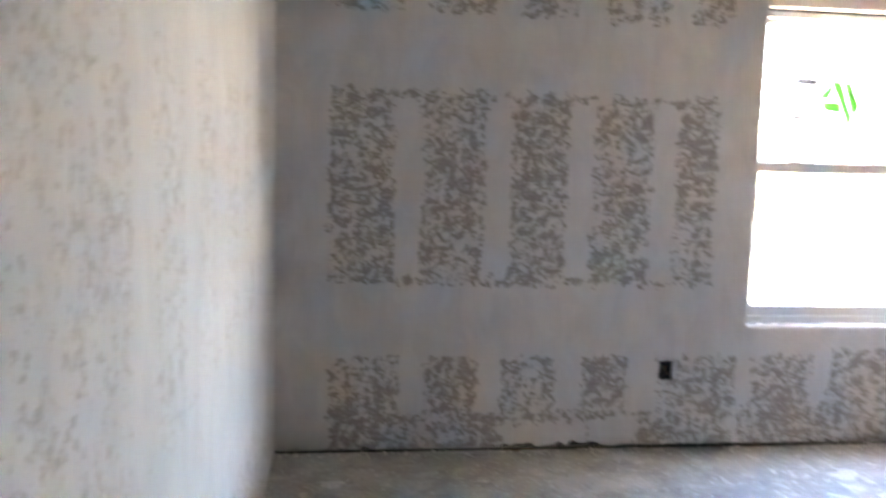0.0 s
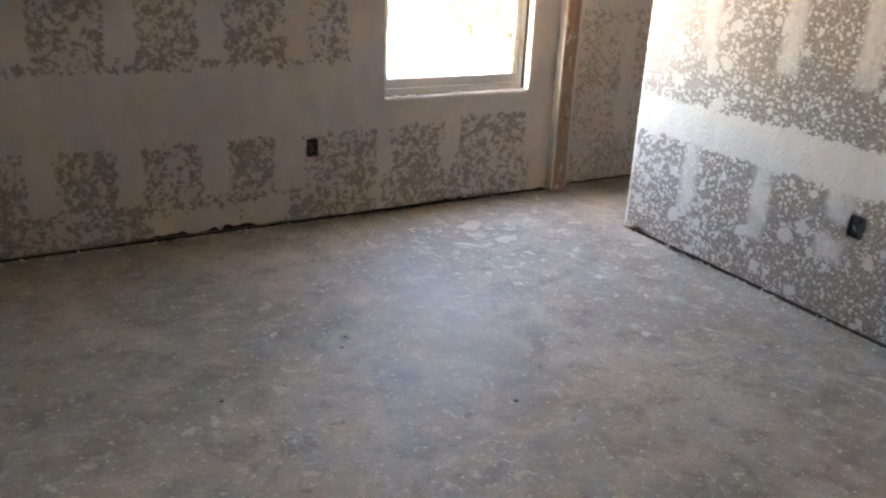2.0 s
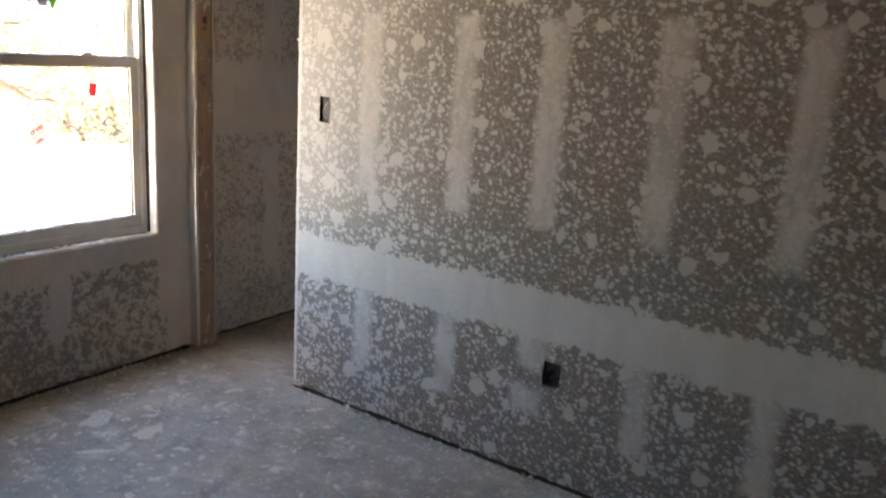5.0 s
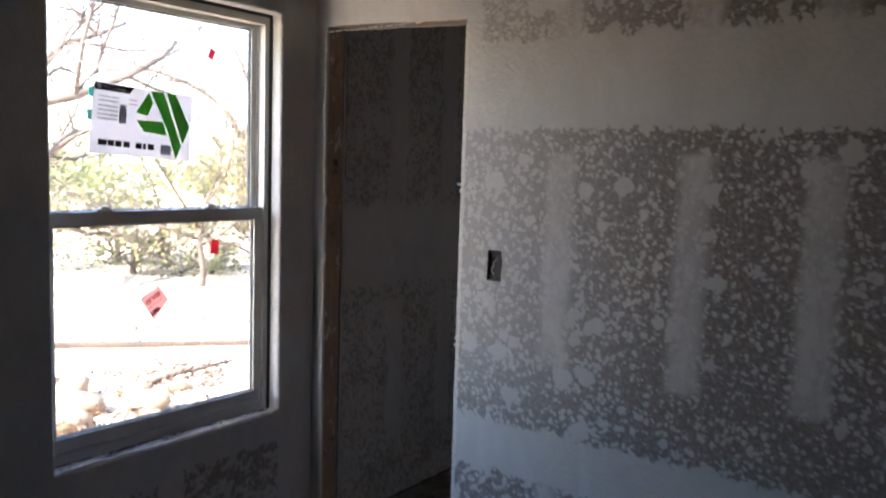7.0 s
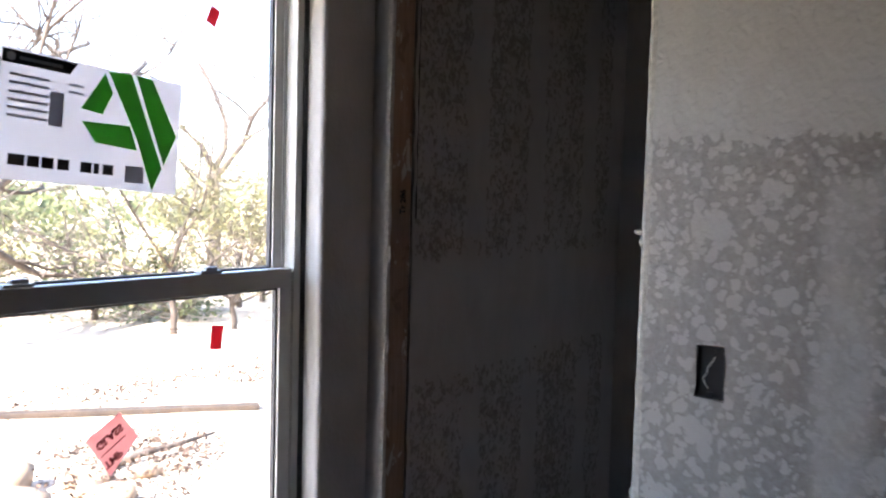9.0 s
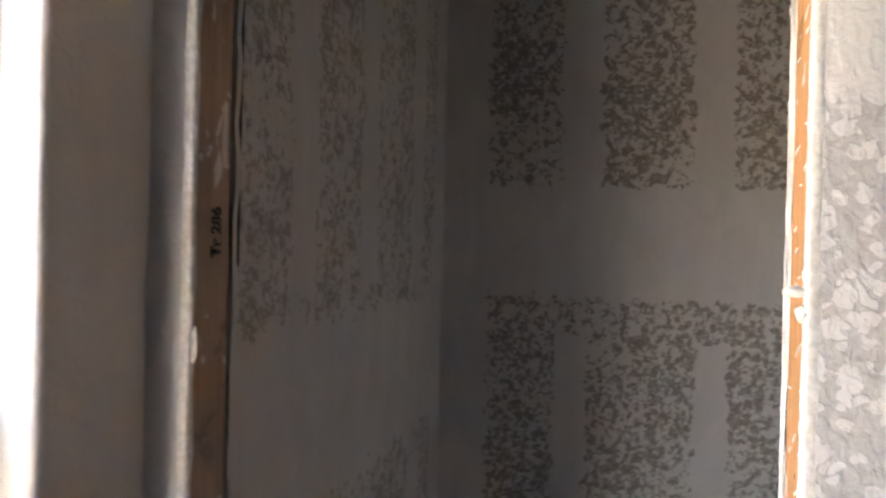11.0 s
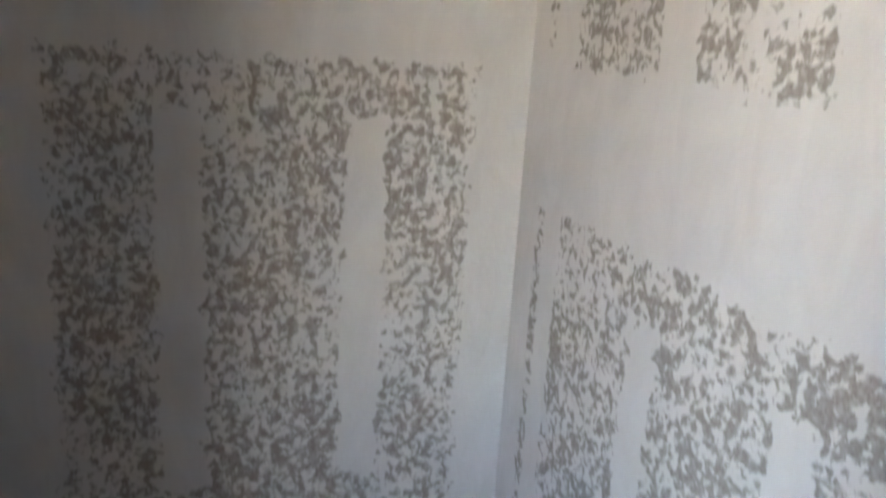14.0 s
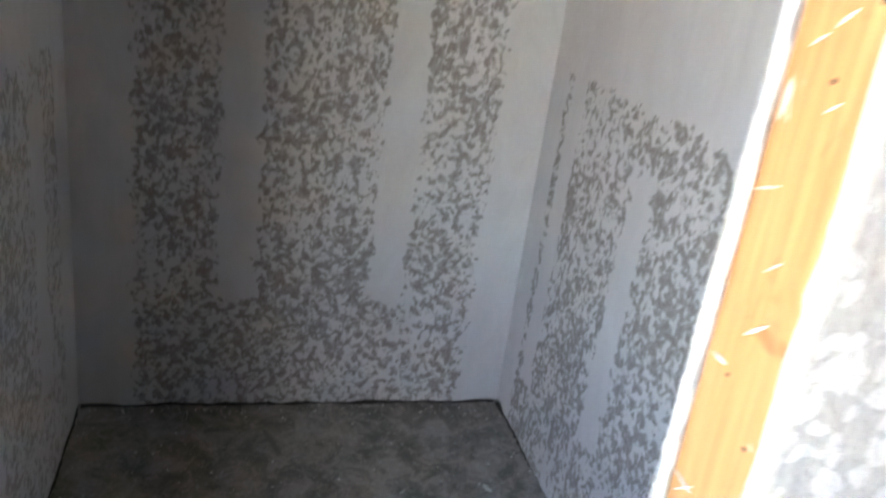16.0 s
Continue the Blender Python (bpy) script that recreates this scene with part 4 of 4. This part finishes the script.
def leaf_material(name, a, b):
    n = Nodes(name, 0.7)
    r = n.tree.nodes.new("ShaderNodeNewGeometry").outputs["Random Per Island"]
    back = n.tree.nodes.new("ShaderNodeBsdfTranslucent")
    tone = n.mix(r, a, b)
    n.done(tone)
    n.tree.links.new(tone, back.inputs[0])
    mixer = n.tree.nodes.new("ShaderNodeMixShader")
    mixer.inputs[0].default_value = 0.35
    n.tree.links.new(n.bsdf.outputs[0], mixer.inputs[1])
    n.tree.links.new(back.outputs[0], mixer.inputs[2])
    n.tree.links.new(mixer.outputs[0], n.tree.nodes["Material Output"].inputs[0])
    return n.mat


mat_leaf = leaf_material("juniper_leaf", (0.03, 0.05, 0.018), (0.11, 0.12, 0.042))
mat_brush = leaf_material("dry_brush", (0.09, 0.09, 0.03), (0.17, 0.14, 0.06))
mat_litter = leaf_material("leaf_litter", (0.018, 0.009, 0.005), (0.07, 0.037, 0.02))
GZ = -0.35

def ground_z(x, y):
    d = math.hypot(x, y)
    near = max(0.0, min(1.0, (d - 3) / 6))
    return GZ + near * 0.10 * noise.noise(Vector((x, y, 0)) * 0.4) + (max(0, d - 14) * 0.012 if d < 60 else 0.55)


ground = bmesh.new()
bmesh.ops.create_grid(ground, x_segments=120, y_segments=120, size=1)
for v in ground.verts:
    x, y = v.co.x * abs(v.co.x) ** 1.6 * 900, v.co.y * abs(v.co.y) ** 1.6 * 900
    v.co = Vector((x, y, ground_z(x, y)))
tagged(new("ground", mesh_of("ground", ground, mat_ground)), "pale dry ground with leaf litter", "ground", kind="structure")


def limb(bm, p, way, length, radius, depth, rng, leaves=None):
    """A crooked limb that forks; the tips are gathered for leaves."""
    pts, rad = [p.copy()], [radius]
    steps = 5
    for s in range(steps):
        way = (way + Vector((rng.gauss(0, 0.22), rng.gauss(0, 0.22), rng.gauss(0.02, 0.2)))).normalized()
        p = p + way * length / steps
        pts.append(p.copy())
        rad.append(radius * (1 - 0.55 * (s + 1) / steps))
        if depth > 0 and s >= 1:
            for k in range(2 if rng.random() < 0.5 else 1):
                turn = Vector((rng.gauss(0, 1), rng.gauss(0, 1), rng.gauss(0.1, 0.8))).normalized()
                limb(bm, p, (way * 0.55 + turn * 0.8).normalized(), length * rng.uniform(0.45, 0.7), rad[-1] * 0.6, depth - 1, rng, leaves)
    tube(bm, [tuple(q) for q in pts], rad, 6 if depth > 2 else 4 if depth > 0 else 3)
    if leaves is not None and depth <= 1:
        leaves.extend(pts[2:])


def leaf_quads(places, size, spread, each, rng):
    verts, faces = [], []
    for p in places:
        for k in range(each):
            c = p + Vector((rng.gauss(0, spread), rng.gauss(0, spread), rng.gauss(0, spread)))
            a = Vector((rng.gauss(0, 1), rng.gauss(0, 1), rng.gauss(0, 1))).normalized()
            b = a.orthogonal().normalized()
            s = size * rng.uniform(0.5, 1.3)
            i = len(verts)
            verts += [c - a * s, c + b * s * 0.45, c + a * s, c - b * s * 0.45]
            faces.append((i, i + 1, i + 2, i + 3))
    return verts, faces


def leaf_part(name, places, size, spread, each, rng, material, parent):
    verts, faces = leaf_quads(places, size, spread, each, rng)
    me = bpy.data.meshes.new(name)
    me.from_pydata([tuple(v) for v in verts], [], faces)
    me.materials.append(material)
    ob = new(name, me)
    ob.parent = parent
    return ob


def tree(name, label, x, y, height, radius, ways, depth, seed, foliage=None, size=0.05, spread=0.12, each=6):
    rng = random.Random(seed)
    t = empty(name, label, "tree", at=(x, y, GZ))
    bm, tips = bmesh.new(), []
    top = Vector((rng.uniform(-0.15, 0.15), rng.uniform(-0.15, 0.15), height))
    tube(bm, [(0, 0, -0.2), (0.02, 0.01, height * 0.3), tuple(top * 0.65), tuple(top)], [radius * 1.35, radius, radius * 0.85, radius * 0.7], 9)
    part("trunk", bm, mat_bark, t)
    for k, (way, start, length) in enumerate(ways):
        bm = bmesh.new()
        limb(bm, top * start, Vector(way).normalized(), length, radius * 0.55, depth, rng, tips)
        part("limb", bm, mat_bark, t)
    if foliage:
        leaf_part("crown", tips, size, spread, each, rng, foliage, t)
    return t


tree("oak_tree", "bare oak tree with crooked spreading limbs", 2.3, 8.6, 2.2, 0.13,
     [((1, 0.1, 0.25), 1.0, 4.2), ((0.9, 0.5, 0.02), 0.85, 4.0), ((1, -0.25, 0.6), 1.0, 3.8), ((0.3, 0.6, 1), 1.0, 3.5), ((-0.8, 0.2, 0.6), 0.95, 3.5), ((0.8, 0.2, -0.02), 0.72, 3.2)], 4, 31)
tree("shrub", "dry brown shrub with a thicket of thin twigs", 6.2, 7.6, 0.5, 0.04,
     [((0.3, 0.2, 1), 1.0, 1.9), ((-0.7, 0.1, 0.9), 0.9, 1.7), ((0.7, 0.4, 0.7), 0.8, 1.7), ((-0.4, -0.6, 0.8), 0.7, 1.5), ((0.6, -0.6, 0.5), 0.7, 1.4)], 3, 32, mat_brush, 0.03, 0.13, 3)
tree("oak_tree", "thin bare oak with a spray of fine pale twigs", 5.4, 7.9, 0.9, 0.045,
     [((-0.5, -0.2, 0.8), 1.0, 2.3), ((0.5, 0.1, 0.9), 0.9, 2.4), ((-0.9, 0.2, 0.35), 0.8, 2.2), ((0.8, -0.3, 0.3), 0.7, 2.0), ((0.1, -0.5, 1.0), 1.0, 2.2)], 4, 39)
tree("oak_tree", "bare low oak with a thicket of grey twigs", 7.8, 9.3, 0.5, 0.042,
     [((0.2, 0.3, 1), 1.0, 2.0), ((-0.8, 0.1, 0.5), 0.9, 1.9), ((0.8, 0.2, 0.5), 0.8, 1.9), ((-0.2, -0.7, 0.6), 0.7, 1.6)], 4, 36)
tree("oak_tree", "bare oak tree with a forked crown in the distance", 12.0, 15.0, 2.5, 0.16,
     [((-0.6, 0.2, 1), 1.0, 3.5), ((0.6, 0.2, 1), 1.0, 3.5), ((0, -0.6, 0.7), 0.9, 3.2)], 4, 33)
for k, (x, y, h, r) in enumerate(((4.2, 10.9, 0.5, 0.7), (5.5, 9.9, 0.5, 0.7), (6.4, 9.0, 0.4, 0.6), (4.6, 11.8, 0.9, 1.3), (5.9, 11.0, 0.6, 1.0), (7.2, 11.6, 1.1, 1.5), (8.6, 9.6, 0.7, 1.1), (10.3, 10.8, 1.0, 1.4), (3.2, 13.5, 1.2, 1.6), (6.4, 15.0, 1.5, 1.9), (12.5, 11.5, 1.0, 1.5))):
    tree("juniper_bush", "grey-green juniper bush with a ragged crown", x, y, h, 0.05,
         [((0.8, 0, 0.5), 0.25, r), ((-0.8, 0.2, 0.5), 0.2, r), ((0, 0.8, 0.7), 0.8, r), ((0.1, -0.8, 0.3), 0.15, r), ((0, 0, 1), 1.0, r)], 2, 40 + k,
         mat_leaf if k % 3 else mat_brush, 0.045, 0.14, 2)

far = []
rng = random.Random(77)
for k in range(170):
    a, d = rng.uniform(-0.9, 1.9), rng.uniform(26, 55)
    c = Vector((math.sin(a) * d, math.cos(a) * d, GZ + 0.3))
    for j in range(16):
        far.append(c + Vector((rng.gauss(0, 1.2), rng.gauss(0, 1.2), abs(rng.gauss(0, 1.0)))))
verts, faces = leaf_quads(far, 0.3, 0.5, 6, rng)
me = bpy.data.meshes.new("far_woods")
me.from_pydata([tuple(v) for v in verts], [], faces)
me.materials.append(mat_leaf)
tagged(new("far_woods", me), "low grey-green woods far off", "woods", kind="stuff")

litter = []
for k in range(9000):
    x, y = rng.uniform(-2, 8), rng.uniform(0.5, 1.0) + 5.0 * rng.random() ** 1.3
    if noise.noise(Vector((x * 0.8, y * 0.8, 3.0))) < 0.02:
        continue
    litter.append(Vector((x, y, ground_z(x, y) + 0.03)))
verts, faces = leaf_quads(litter, 0.026, 0.07, 6, rng)
me = bpy.data.meshes.new("leaf_litter")
me.from_pydata([(v[0], v[1], max(v[2], ground_z(v[0], v[1]) + 0.006)) for v in verts], [], faces)
me.materials.append(mat_litter)
tagged(new("leaf_litter", me), "brown fallen oak leaves on the ground", "leaves", kind="stuff")

for k, (x, y, s, fl) in enumerate(((0.98, 3.72, 0.15, (1.1, 1, 0.85)), (0.80, 3.32, 0.20, (1.45, 0.9, 0.6)), (1.22, 2.98, 0.14, (1.1, 1, 0.95)), (1.42, 3.55, 0.13, (1.5, 1, 0.5)), (1.30, 3.30, 0.10, (1.3, 1, 0.7)),
                                   (0.92, 4.30, 0.16, (1.6, 1, 0.5)), (0.55, 3.0, 0.17, (1.3, 1, 0.7)), (1.05, 2.6, 0.13, (1.3, 1, 0.6)), (1.75, 3.35, 0.08, (1.5, 1, 0.6)))):
    r = thing("rock", lump(s, 50 + k, fl), mat_rock, "tan limestone boulder in the yard", "rock", "rocks in the yard")
    r.location = (x, y, ground_z(x, y) + s * fl[2] * 0.45)
plank = bmesh.new()
add_box(plank, -1.9, -0.06, 0, 1.9, 0.06, 0.045, 0.006)
p = thing("plank", plank, mat_plank, "long weathered timber lying on the ground", "timber")
p.matrix_world = pose(2.0, 5.33, max(ground_z(2.0 + k * 0.35, 5.33 - k * 0.3) for k in range(-4, 5)) - 0.005, 0, 0, -40.7)
stick = tube(bmesh.new(), [(0, 0, 0), (0.25, 0.04, 0.02), (0.55, 0.03, 0.03), (0.95, 0.09, 0.03)], [0.035, 0.03, 0.024, 0.012], 7)
s = thing("fallen_branch", stick, mat_bark, "grey fallen branch on the leaf litter", "branch")
s.matrix_world = pose(1.6, 3.62, GZ + 0.04, 0, 0, -5)
